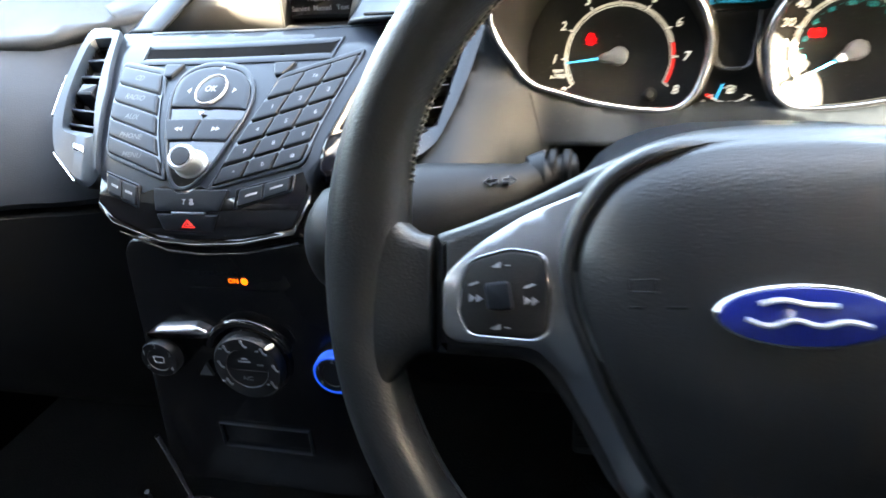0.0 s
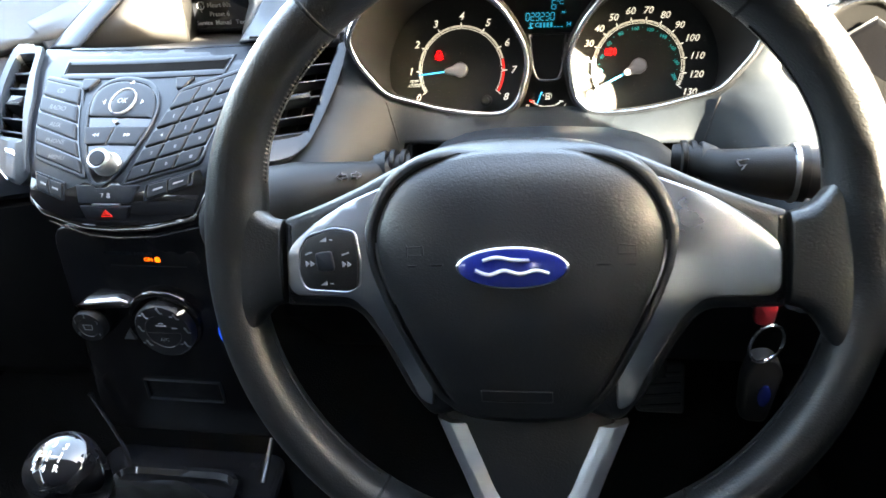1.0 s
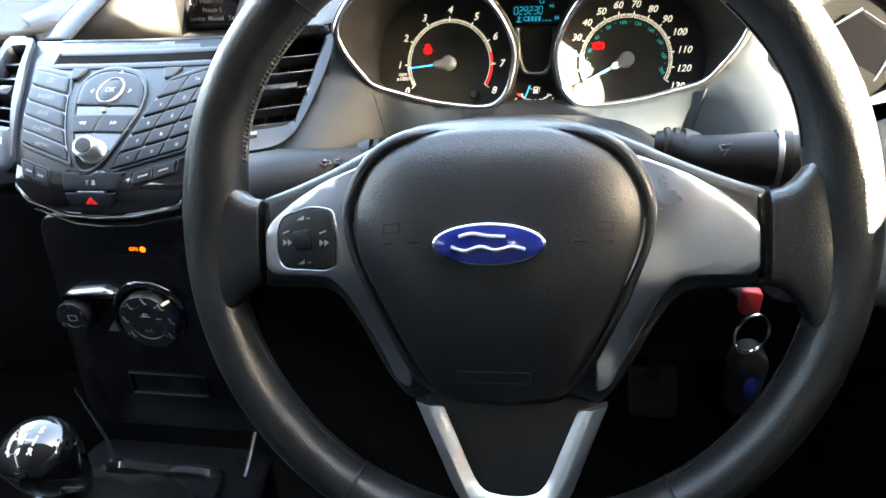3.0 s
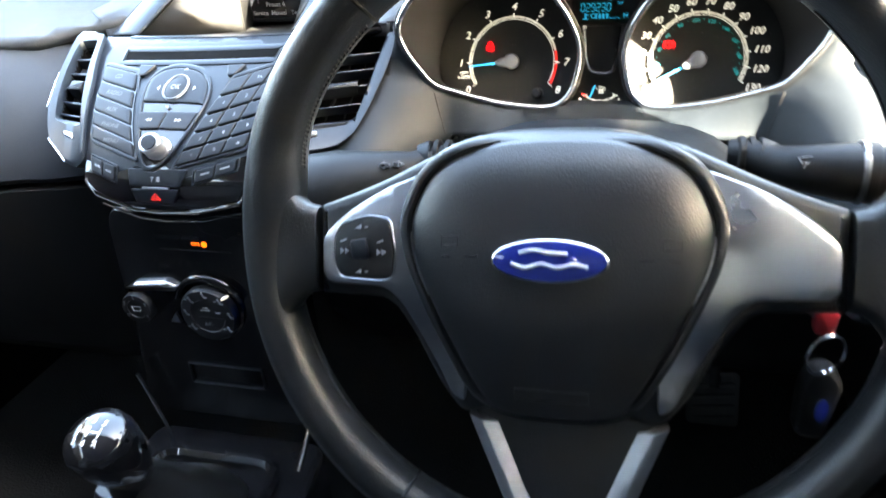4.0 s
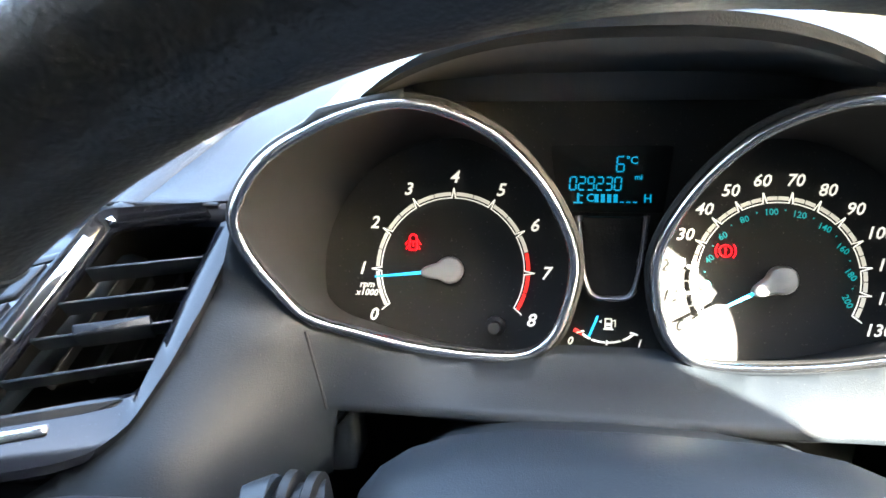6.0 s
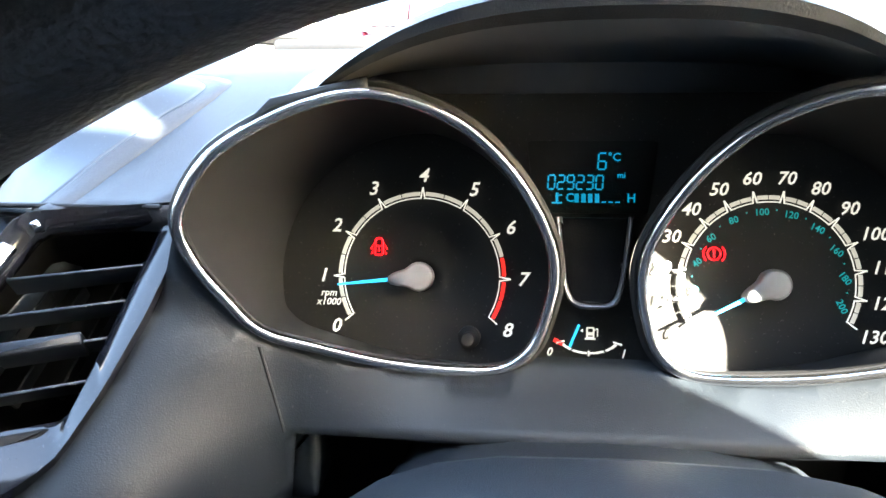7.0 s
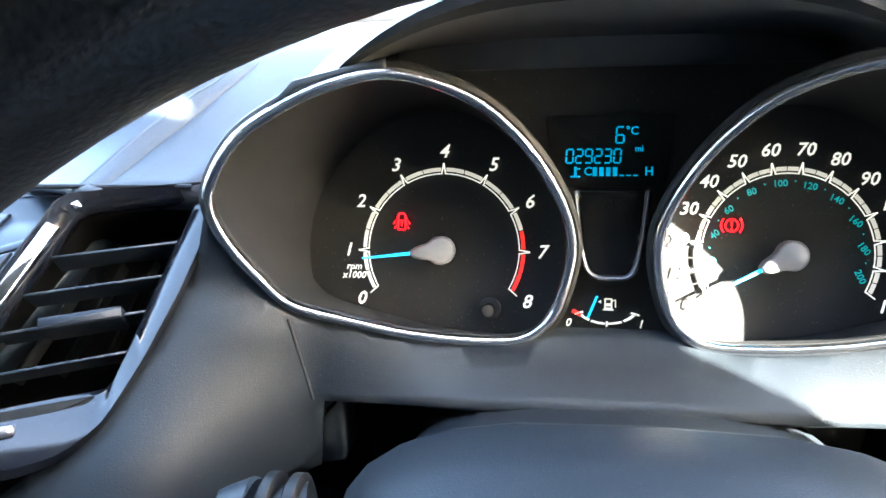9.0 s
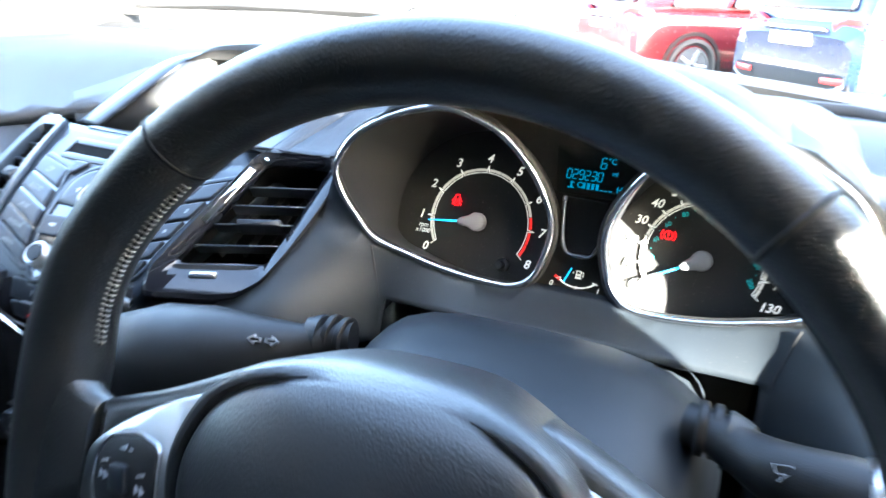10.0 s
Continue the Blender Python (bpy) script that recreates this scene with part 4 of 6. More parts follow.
def lcd_digit(ch, u, w, wide, high):
    ends = {"a": ((0, 1), (1, 1)), "b": ((1, 0.5), (1, 1)), "c": ((1, 0), (1, 0.5)), "d": ((0, 0), (1, 0)), "e": ((0, 0), (0, 0.5)), "f": ((0, 0.5), (0, 1)), "g": ((0, 0.5), (1, 0.5))}
    lines = []
    for k in STROKES[ch]:
        p, q = (Vector((u + x * wide + 0.06 * y * high, w + y * high)) for x, y in ends[k])
        d = (q - p).normalized() * 0.0003
        lines.append(bar(DIAL, p + d, q - d, 0.00072, 0.0003, 0.0006))
    return put("digit", mesh("digit", *join(*lines), M_LCD, False), screen)


lcd_digit("6", 0.0016, 0.0452, 0.0034, 0.0072)
for k, ch in enumerate("029230"):
    lcd_digit(ch, -0.0205 + 0.00425 * k, 0.0362, 0.0030, 0.0062)
put("display_word", text_mesh("°C", 0.0052, DIAL, 0.0088, 0.0505, 0.0005, M_LCD), screen)
put("display_word", text_mesh("mi", 0.0038, DIAL, 0.0120, 0.0425, 0.0005, M_LCD), screen)
put("display_word", text_mesh("C", 0.0055, DIAL, -0.0105, 0.0322, 0.0005, M_LCD), screen)
put("display_word", text_mesh("H", 0.0055, DIAL, 0.0165, 0.0322, 0.0005, M_LCD), screen)
bars = [bar(DIAL, (-0.0075 + 0.0030 * i, 0.0302), (-0.0075 + 0.0030 * i, 0.0342 if i < 4 else 0.0308), 0.0019, 0.0003, 0.0006) for i in range(7)]
bars += [bar(DIAL, (-0.0185, 0.0300), (-0.0140, 0.0300), 0.0008, 0.0003, 0.0006), bar(DIAL, (-0.0162, 0.0305), (-0.0162, 0.0345), 0.0012, 0.0003, 0.0006), bar(DIAL, (-0.0155, 0.0335), (-0.0140, 0.0335), 0.0006, 0.0003, 0.0006)]
for b in bars[:7]:
    put("level_bar", mesh("level_bar", b[0], b[1], M_LCD, False), screen)
put("coolant_icon", mesh("coolant_icon", *join(*bars[7:]), M_LCD, False), screen)
pock = spl([(-0.0160, 0.0230), (-0.0145, 0.008), (-0.0125, -0.006), (-0.0085, -0.0140), (0.0, -0.0150), (0.0075, -0.0140), (0.0110, -0.006), (0.0130, 0.008), (0.0145, 0.0230)], 4, False)
v, f = tube([DIAL(p[0], p[1], 0.0115) for p in pock], 0.0020, 10, squash=0.7)
pk = put("pocket_trim", mesh("pocket_trim", v, f, M_TRIM), cluster, "satin U-shaped trim round a black window")
v, f = plate([(p[0], p[1]) for p in pock], DIAL, -0.001, 0.011, 0.001)
put("window", mesh("window", v, f, M_BLACK), pk)
# fuel gauge
FU, FV = -0.0010, -0.0290
fuel = []
for i in range(4):
    a0, a1 = 205 + 32 * i, 205 + 32 * (i + 1)
    pts = [(FU + r * math.cos(radians(a)), FV + 0.6 * r * math.sin(radians(a))) for r, rng in ((0.0145, (a0 + 2, (a0 + a1) / 2, a1 - 2)), (0.0130, (a1 - 2, (a0 + a1) / 2, a0 + 2))) for a in rng]
    fuel.append(plate(pts, DIAL, 0, 0.0004, 0.0001))
for a in (205, 270, 335):
    c, s = math.cos(radians(a)), 0.6 * math.sin(radians(a))
    fuel.append(bar(DIAL, (FU + 0.0118 * c, FV + 0.0118 * s), (FU + 0.0160 * c, FV + 0.0160 * s), 0.0008, 0, 0.0005))
fuel += [frame_plate(rounded([(-0.0022, -0.0305), (0.0014, -0.0305), (0.0014, -0.0255), (-0.0022, -0.0255)], 0.0004), 0.0007, DIAL, 0, 0.0004, 0.0001), bar(DIAL, (-0.0020, -0.0285), (0.0012, -0.0285), 0.0014, 0, 0.0004), bar(DIAL, (-0.0028, -0.0308), (0.0020, -0.0308), 0.0006, 0, 0.0004),
         bar(DIAL, (0.0014, -0.0268), (0.0028, -0.0262), 0.0005, 0, 0.0004), bar(DIAL, (0.0028, -0.0262), (0.0028, -0.0296), 0.0005, 0, 0.0004), plate([(-0.0036, -0.0280), (-0.0050, -0.0272), (-0.0036, -0.0264)], DIAL, 0, 0.0004, 0.0001)]
fg = put("fuel_gauge", mesh("fuel_gauge", *join(*fuel), M_WHITE, False), cluster, "small fuel gauge with a blue needle")
put("fuel_needle", mesh("fuel_needle", *bar(DIAL, (-0.0095, -0.0345), (-0.0055, -0.0245), 0.0010, 0.001, 0.0018), M_NEEDLE, False), fg)
put("red_mark", mesh("red_mark", *bar(DIAL, (-0.0165, -0.0315), (-0.0125, -0.0335), 0.0018, 0, 0.0005), M_REDPRINT, False), fg)
put("figure", text_mesh("0", 0.0052, DIAL, -0.0185, -0.0372, 0.0003, M_WHITE, shear=0.25), fg)
put("figure", text_mesh("1", 0.0052, DIAL, 0.0140, -0.0372, 0.0003, M_WHITE, shear=0.25), fg)


# ---- radio ----
radio = thing("radio_unit", (-0.335, 0.17, 0.85), "satin dark grey car radio panel with buttons", "car radio")
body = [(-0.4575, 0.0575), (-0.4265, 0.0280), (-0.4135, 0.0060), (-0.4042, -0.0160), (-0.405, -0.030), (-0.395, -0.040), (-0.36, -0.052), (-0.335, -0.054), (-0.30, -0.052), (-0.262, -0.044), (-0.250, -0.018), (-0.222, 0.030), (-0.205, 0.0575)]
v, f = sheet(body, [], 0.008, lambda x, w: stack(x, w, 0.0))
thick(put("body", mesh("body", v, f, M_STACK), radio), 0.02)


def lean_f(u0, v0):
    """A frame on the radio's face in which circles stay round."""
    return lambda u, w, h=0.0: stack(u0 + u, v0 + w * 0.60, h)


def quad(a, b, c, d, s0, s1, t0, t1):
    a, b, c, d = (Vector(p) for p in (a, b, c, d))
    at = lambda s, t: a.lerp(b, s).lerp(d.lerp(c, s), t)
    return [at(s0, t0), at(s1, t0), at(s1, t1), at(s0, t1)]


v, f = frame_plate(dense([(-0.416, 0.0410), (-0.260, 0.0420), (-0.258, 0.0525), (-0.420, 0.0515)]), 0.0028, stack, -0.001, 0.0014)
put("slot_frame", mesh("slot_frame", v, f, M_STACK), radio)
# flat sheet on the face; its black stands for the shade in the slot
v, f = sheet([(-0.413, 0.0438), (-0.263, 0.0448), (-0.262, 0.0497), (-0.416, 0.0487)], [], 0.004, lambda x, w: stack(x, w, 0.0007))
put("disc_slot", mesh("disc_slot", v, f, M_HOLE_SHADE), radio)
v, f = sheet([(-0.4035, -0.0165), (-0.372, -0.0245), (-0.352, -0.0185), (-0.340, -0.0225), (-0.325, -0.0185), (-0.306, -0.0260), (-0.256, -0.0115), (-0.251, -0.0200), (-0.263, -0.0435), (-0.300, -0.0515), (-0.335, -0.0535), (-0.360, -0.0515), (-0.394, -0.0398), (-0.4045, -0.0300)], [], 0.004, lambda x, w: stack(x, w, 0.0006))
put("gloss_apron", mesh("gloss_apron", v, f, M_GLOSS), radio, "gloss black apron")

# column of five long buttons
A, B, C, D = (-0.428, 0.0400), (-0.386, 0.0360), (-0.354, -0.0140), (-0.402, -0.0030)
v, f = frame_plate(rounded(quad(A, B, C, D, -0.05, 1.06, -0.05, 1.05), 0.006), 0.0022, stack, -0.001, 0.0022)
put("button_surround", mesh("button_surround", v, f, M_STACK), radio)
v, f = sheet(rounded(quad(A, B, C, D, -0.02, 1.03, -0.02, 1.02), 0.004), [], 0.006, lambda x, w: stack(x, w, 0.0009))
put("dark_channel", mesh("dark_channel", v, f, M_GLOSS), radio)
for i, words in enumerate(("CD", "RADIO", "AUX", "PHONE", "MENU")):
    q = quad(A, B, C, D, 0.02, 0.98, i / 5 + 0.012, (i + 1) / 5 - 0.012)
    v, f = plate(rounded(q, 0.0015), stack, -0.001, 0.0030, 0.0008, True)
    b = put("button", mesh("button", v, f, M_BUTTON), radio)
    c = sum((Vector(p) for p in q), Vector((0, 0))) / 4
    put("word", text_mesh(words, 0.0058, lean_f(c[0], c[1]), 0, 0, 0.0031, M_FAINT, turn=-0.10), b)

# middle: menu pad, seek keys, volume knob
mid = spl([(-0.347, 0.0400), (-0.322, 0.0370), (-0.308, 0.0280), (-0.306, 0.0150), (-0.318, -0.0060), (-0.330, -0.0175), (-0.341, -0.0195), (-0.349, -0.0130), (-0.357, 0.0040), (-0.369, 0.0280), (-0.364, 0.0370)], 5)
v, f = frame_plate(inset(mid, -0.0016), 0.0022, stack, -0.001, 0.0026)
put("pad_surround", mesh("pad_surround", v, f, M_STACK), radio)
v, f = sheet([(p[0], p[1]) for p in mid], [], 0.006, lambda x, w: stack(x, w, 0.0009))
put("dark_channel", mesh("dark_channel", v, f, M_GLOSS), radio)
pad_top = [p for p in mid if p[1] > 0.0150]
v, f = plate(inset(rounded([(p[0], p[1]) for p in pad_top], 0.0005, 1), 0.0010), stack, -0.001, 0.0028, 0.0008, True)
mp = put("menu_pad", mesh("menu_pad", v, f, M_BUTTON), radio)
f_ok = lean_f(-0.338, 0.0275)
v, f = lathe([(0.0116, 0.0), (0.0116, 0.0042), (0.0113, 0.0047), (0.0107, 0.0047), (0.0104, 0.0030)], f_ok, 36)
put("bright_ring", mesh("bright_ring", v, f, M_ICON), mp)
v, f = plate(disc(0.0102, 32), f_ok, 0, 0.0042, 0.0008)
ok = put("button", mesh("button", v, f, M_BUTTON), mp)
put("word", text_mesh("OK", 0.0062, f_ok, 0, 0, 0.0043, M_PRINT), ok)
for k, a in enumerate((90, 0, 270, 180)):
    c, s = math.cos(radians(a)), math.sin(radians(a))
    tri = [(0.0165 * c - 0.0022 * s, 0.0165 * s + 0.0022 * c), (0.0165 * c + 0.0022 * s, 0.0165 * s - 0.0022 * c), (0.0192 * c, 0.0192 * s)]
    put("arrow", mesh("arrow", *plate(tri, f_ok, 0.0020, 0.0031, 0.0002), M_ICON, False), mp)
for x0, x1, x2, x3, d in ((-0.3645, -0.3365, -0.3395, -0.3590, -1), (-0.3355, -0.3070, -0.3130, -0.3385, 1)):
    v, f = plate(rounded([(x2, 0.0045), (x3, 0.0040), (x0, 0.0140), (x1, 0.0145)] if d < 0 else [(x3, 0.0045), (x2, 0.0040), (x1, 0.0140), (x0, 0.0145)], 0.001), stack, -0.001, 0.0027, 0.0007, True)
    b = put("seek_key", mesh("seek_key", v, f, M_BUTTON), radio)
    c = (x0 + x1 + x2 + x3) / 4
    fr = lean_f(c, 0.0095)
    tris = join(*[plate([(d * (k - 0.002), -0.0018), (d * (k - 0.002), 0.0018), (d * (k + 0.001), 0)], fr, 0.0025, 0.0029, 0.0001) for k in (0, 0.003)])
    put("arrow", mesh("arrow", *tris, M_ICON, False), b)
f_vol = lean_f(-0.3345, -0.0072)
v, f = lathe([(0.0125, 0.0), (0.0120, 0.0016), (0.0106, 0.0022), (0.0098, 0.004), (0.0093, 0.0125), (0.0089, 0.0138), (0.0080, 0.0143), (0.0068, 0.0136)], f_vol, 40)
knob = put("volume_knob", mesh("volume_knob", v, f, M_KNURL), radio, "chrome volume knob")
put("knob_cap", mesh("knob_cap", *lathe([(0.0069, 0.0130), (0.0065, 0.0145), (0.0, 0.0149)], f_vol, 32), M_BUTTON), knob)
for k in range(36):
    a = 2 * math.pi * k / 36
    fr = lambda u, w, h, a=a: f_vol((0.0094 + h) * math.cos(a) - w * math.sin(a), (0.0094 + h) * math.sin(a) + w * math.cos(a), u)
    put("rib", mesh("rib", *bar(fr, (0.0045, 0), (0.0125, 0), 0.0008, -0.0003, 0.0005), M_KNURL), knob)

# number pad: five slanted rows of three
A, B, C, D = (-0.2905, 0.0330), (-0.2400, 0.0430), (-0.2580, -0.0070), (-0.3160, -0.0190)
v, f = frame_plate(rounded(quad(A, B, C, D, -0.05, 1.05, -0.05, 1.04), 0.004), 0.0020, stack, -0.001, 0.0022)
put("keypad_surround", mesh("keypad_surround", v, f, M_STACK), radio)
v, f = sheet(rounded(quad(A, B, C, D, -0.02, 1.02, -0.02, 1.02), 0.003), [], 0.006, lambda x, w: stack(x, w, 0.0009))
put("dark_channel", mesh("dark_channel", v, f, M_GLOSS), radio)
words = (("", "TA", ""), ("1", "2", "3"), ("4", "5", "6"), ("7", "8", "9"), ("*", "0", "#"))
for i in range(5):
    for j in range(3):
        q = quad(A, B, C, D, j / 3 + 0.012, (j + 1) / 3 - 0.012, i / 5 + 0.014, (i + 1) / 5 - 0.014)
        v, f = plate(rounded(q, 0.0012), stack, -0.001, 0.0028, 0.0007, True)
        b = put("key", mesh("key", v, f, M_BUTTON), radio)
        c = sum((Vector(p) for p in q), Vector((0, 0))) / 4
        if words[i][j]:
            put("word", text_mesh(words[i][j], 0.0045 if words[i][j] != "TA" else 0.0034, lean_f(c[0], c[1]), 0.002, 0, 0.0029, M_PRINT), b)
for x in (-0.381, -0.2925):
    v, f = plate(rounded([(x - 0.0085, 0.0405), (x + 0.0085, 0.0405), (x + 0.002, 0.0345), (x - 0.004, 0.0345)], 0.0015), stack, -0.001, 0.0030, 0.0008, True)
    put("button", mesh("button", v, f, M_BUTTON), radio)

# switches along the bottom
for name, q in (("switch", [(-0.400, -0.0120), (-0.370, -0.0190), (-0.371, -0.0330), (-0.396, -0.0250)]), ("switch", [(-0.2990, -0.0200), (-0.2600, -0.0125), (-0.2610, -0.0220), (-0.3010, -0.0325)])):
    v, f = frame_plate(rounded(q, 0.002), 0.0012, stack, -0.001, 0.0020)
    s = put("switch", mesh("switch", v, f, M_STACK), radio)
    for s0, s1 in ((0.07, 0.49), (0.51, 0.93)):
        v, f = plate(rounded(quad(*q, s0, s1, 0.10, 0.90), 0.001), stack, -0.001, 0.0026, 0.0007, True)
        k = put("key", mesh("key", v, f, M_BUTTON), s)
    m = [quad(*q, a, a + 0.2, 0.42, 0.52) for a in (0.2, 0.62)]
    put("mark", mesh("mark", *join(*[plate(p, stack, 0.002, 0.0029, 0.0001) for p in m]), M_ICON, False), s)
v, f = plate(rounded([(-0.3590, -0.0205), (-0.3450, -0.0205), (-0.3420, -0.0225), (-0.3330, -0.0225), (-0.3290, -0.0205), (-0.3040, -0.0205), (-0.3110, -0.0335), (-0.3575, -0.0335)], 0.0012), stack, -0.001, 0.0026, 0.0007, True)
belt = put("button", mesh("button", v, f, M_BUTTON), radio, "wide button with a seat belt mark")
fb = lean_f(-0.332, -0.0275)
put("mark", mesh("mark", *join(bar(fb, (-0.005, 0.002), (-0.002, 0.002), 0.0008, 0.002, 0.0028), bar(fb, (-0.003, 0.002), (-0.004, -0.0025), 0.0008, 0.002, 0.0028), plate(disc(0.0014, 12, 0.002, 0.0015), fb, 0.002, 0.0028, 0.0001), plate(disc(0.0018, 12, 0.002, -0.0015), fb, 0.002, 0.0028, 0.0001)), M_ICON, False), belt)
put("bright_line", mesh("bright_line", *bar(stack, (-0.3450, -0.0343), (-0.3210, -0.0343), 0.0012, 0, 0.0030), M_SILVER, False), radio)
v, f = plate(rounded([(-0.3570, -0.0352), (-0.3120, -0.0352), (-0.3180, -0.0465), (-0.3535, -0.0460)], 0.0014), stack, -0.001, 0.0026, 0.0007, True)
haz = put("button", mesh("button", v, f, M_BUTTON), radio, "hazard light button with a red triangle")
fh = lean_f(-0.334, -0.0410)
tri = [Vector((0.0060 * math.cos(radians(a)), 0.0060 * math.sin(radians(a)) - 0.001)) for a in (90, 210, 330)]
put("triangle", mesh("triangle", *frame_plate(tri, 0.0010, fh, 0.002, 0.0029, 0.0001), M_REDPRINT, False), haz)
put("triangle", mesh("triangle", *frame_plate([p * 0.45 for p in tri], 0.0005, fh, 0.002, 0.0029, 0.0001), M_REDPRINT, False), haz)
# gloss chin under the radio
chin = [(x, w) for x, w in ((-0.405, -0.030), (-0.395, -0.040), (-0.36, -0.052), (-0.335, -0.054), (-0.30, -0.052), (-0.262, -0.044), (-0.250, -0.025))]
rows = []
for y, z in ((0.0, 0.001), (-0.002, -0.004), (0.006, -0.011), (0.020, -0.014), (0.030, -0.020)):
    rows.append([stack(x, w, 0.0) + Vector((0, y, z)) for x, w in chin])
v, f = loft(rows, False)
thick(put("chin", mesh("chin", v, f, M_GLOSS), radio, "gloss black lower edge"), 0.002)
put("bright_line", mesh("bright_line", *tube([stack(x, w, 0.0) + Vector((0, 0.003, -0.0125)) for x, w in chin[1:-1]], 0.0009, 6), M_CHROME), radio)

# ---- heater controls ----
heater = thing("heater_panel", (-0.335, 0.17, 0.7), "gloss black heater control panel with dials", "heater controls")
v, f = plate(rounded([(-0.43, 0.60), (-0.235, 0.60), (-0.240, 0.835), (-0.41, 0.835)], 0.02), hvac, -0.03, 0.0, 0.004)
put("panel", mesh("panel", v, f, M_PANEL), heater)


def dial(x, z, r, name, label, kind):
    fr = lambda u, w, h=0.0: hvac(x + u, z + w, h)
    v, f = lathe([(r * 1.10, 0.0), (r * 1.09, 0.004), (r * 1.02, 0.006), (r, 0.006)], fr, 40)
    ring = put("surround", mesh("surround", v, f, M_GLOSS), heater)
    v, f = lathe([(r, 0.0), (r, 0.012), (r * 0.94, 0.0145), (r * 0.62, 0.0148), (r * 0.60, 0.0140), (0.0, 0.0140)], fr, 40)
    d = put(name, mesh(name, v, f, M_KNOB), heater, label)
    marks = []
    n = 5 if kind == "fan" else 7
    for i in range(n):
        a = radians(215 - 250 * i / (n - 1))
        c, s = math.cos(a), math.sin(a)
        if kind == "fan":
            put("figure", text_mesh(str(i), r * 0.34, fr, 0.78 * r * c, 0.78 * r * s, 0.0149, M_ICON), d)
        else:
            u, w = 0.80 * r * c, 0.80 * r * s
            k = r * 0.07
            marks.append(plate(disc(k * 0.7, 8, u, w + k), fr, 0.0145, 0.0150, 0.0001))
            marks.append(bar(fr, (u, w + k), (u + k, w - k * 1.2), k * 0.8, 0.0145, 0.0150))
            marks.append(bar(fr, (u + k, w - k * 1.2), (u + 2.2 * k, w - k * 1.2), k * 0.7, 0.0145, 0.0150))
            if i % 2 == 0:
                marks.append(bar(fr, (u - 2.4 * k, w), (u - k, w), k * 0.5, 0.0145, 0.0150))
    if marks:
        put("marks", mesh("marks", *join(*marks), M_ICON, False), d)
    return d, fr


d, fr = dial(-0.3950, 0.738, 0.0158, "fan_dial", "black fan dial with figures", "fan")
put("mark", mesh("mark", *frame_plate(rounded([(-0.004, -0.003), (0.004, -0.003), (0.005, 0.003), (-0.005, 0.003)], 0.001), 0.0008, fr, 0.0138, 0.0144, 0.0001), M_ICON, False), d)
d, fr = dial(-0.3210, 0.7370, 0.0278, "air_dial", "black air direction dial with pictograms", "air")
put("word", text_mesh("A/C", 0.0052, fr, -0.001, -0.009, 0.0142, M_ICON), d)
put("line", mesh("line", *bar(fr, (-0.0155, -0.002), (0.0155, -0.002), 0.0006, 0.0138, 0.0143), M_BLACK, False), d)
put("mark", mesh("mark", *join(bar(fr, (-0.006, 0.006), (0.004, 0.006), 0.0012, 0.0138, 0.0143), bar(fr, (-0.003, 0.0085), (0.002, 0.0085), 0.0012, 0.0138, 0.0143), bar(fr, (0.009, 0.004), (0.014, 0.004), 0.0012, 0.0138, 0.0143)), M_ICON, False), d)
put("pointer", mesh("pointer", *bar(fr, (0.0190, 0.0195), (0.0250, 0.0225), 0.0018, 0.012, 0.0160), M_WHITE, False), d)
d, fr = dial(-0.2520, 0.738, 0.0158, "temperature_dial", "black temperature dial with a blue ring", "fan")
put("lit_ring", mesh("lit_ring", *lathe([(0.0164, 0.006), (0.0164, 0.0135), (0.0156, 0.0150), (0.0142, 0.0151), (0.0136, 0.0120)], fr, 36), M_BLUERING), d)
# bright brow over the dials
brow_bar = rounded([(-0.406, 0.7555), (-0.395, 0.7630), (-0.360, 0.7670), (-0.350, 0.7620), (-0.3535, 0.7560), (-0.372, 0.7550), (-0.392, 0.7545)], 0.003)
put("bright_bar", mesh("bright_bar", *plate(brow_bar, hvac, 0.0, 0.010, 0.004), M_SILVER), heater)
put("bright_bar", mesh("bright_bar", *tube([hvac(-0.321 + 0.0345 * math.cos(radians(a)), 0.738 + 0.0345 * math.sin(radians(a)), 0.006) for a in range(20, 161, 10)], 0.0034, 10), M_GLOSS), heater)
put("bright_mark", mesh("bright_mark", *plate([(-0.372, 0.718), (-0.360, 0.718), (-0.364, 0.729)], hvac, 0, 0.003, 0.0005), M_SILVER), heater)
# airbag lamp
put("word", text_mesh("PASSENGER AIRBAG", 0.0050, hvac, -0.342, 0.8085, 0.0003, M_BUTTON), heater)
put("lit_word", text_mesh("ON", 0.0052, hvac, -0.3245, 0.8030, 0.0003, M_AMBER), heater)
put("lit_symbol", mesh("lit_symbol", *plate(disc(0.0028, 16, -0.3160, 0.8030), hvac, 0, 0.0004, 0.0001), M_AMBER), heater)
put("panel_line", mesh("panel_line", *bar(hvac, (-0.362, 0.7965), (-0.290, 0.7965), 0.0006, 0, 0.0006), M_BUTTON), heater)
put("card_slot", mesh("card_slot", *frame_plate(rounded([(-0.368, 0.645), (-0.288, 0.645), (-0.288, 0.670), (-0.368, 0.670)], 0.002), 0.0016, hvac, -0.001, 0.0024), M_STACK), heater)

# ---- air vents ----
vo = Vector((-0.205, 0.246, 0.967))
vn = Vector((0.394, -0.700, 0.595)).normalized()
v1 = Vector((0.048, 0.025, -0.002))
v1 = (v1 - vn * v1.dot(vn)).normalized()
v2 = vn.cross(v1)


def vent_face(u, w, h=0.0):
    return vo + v1 * u + v2 * w + vn * h


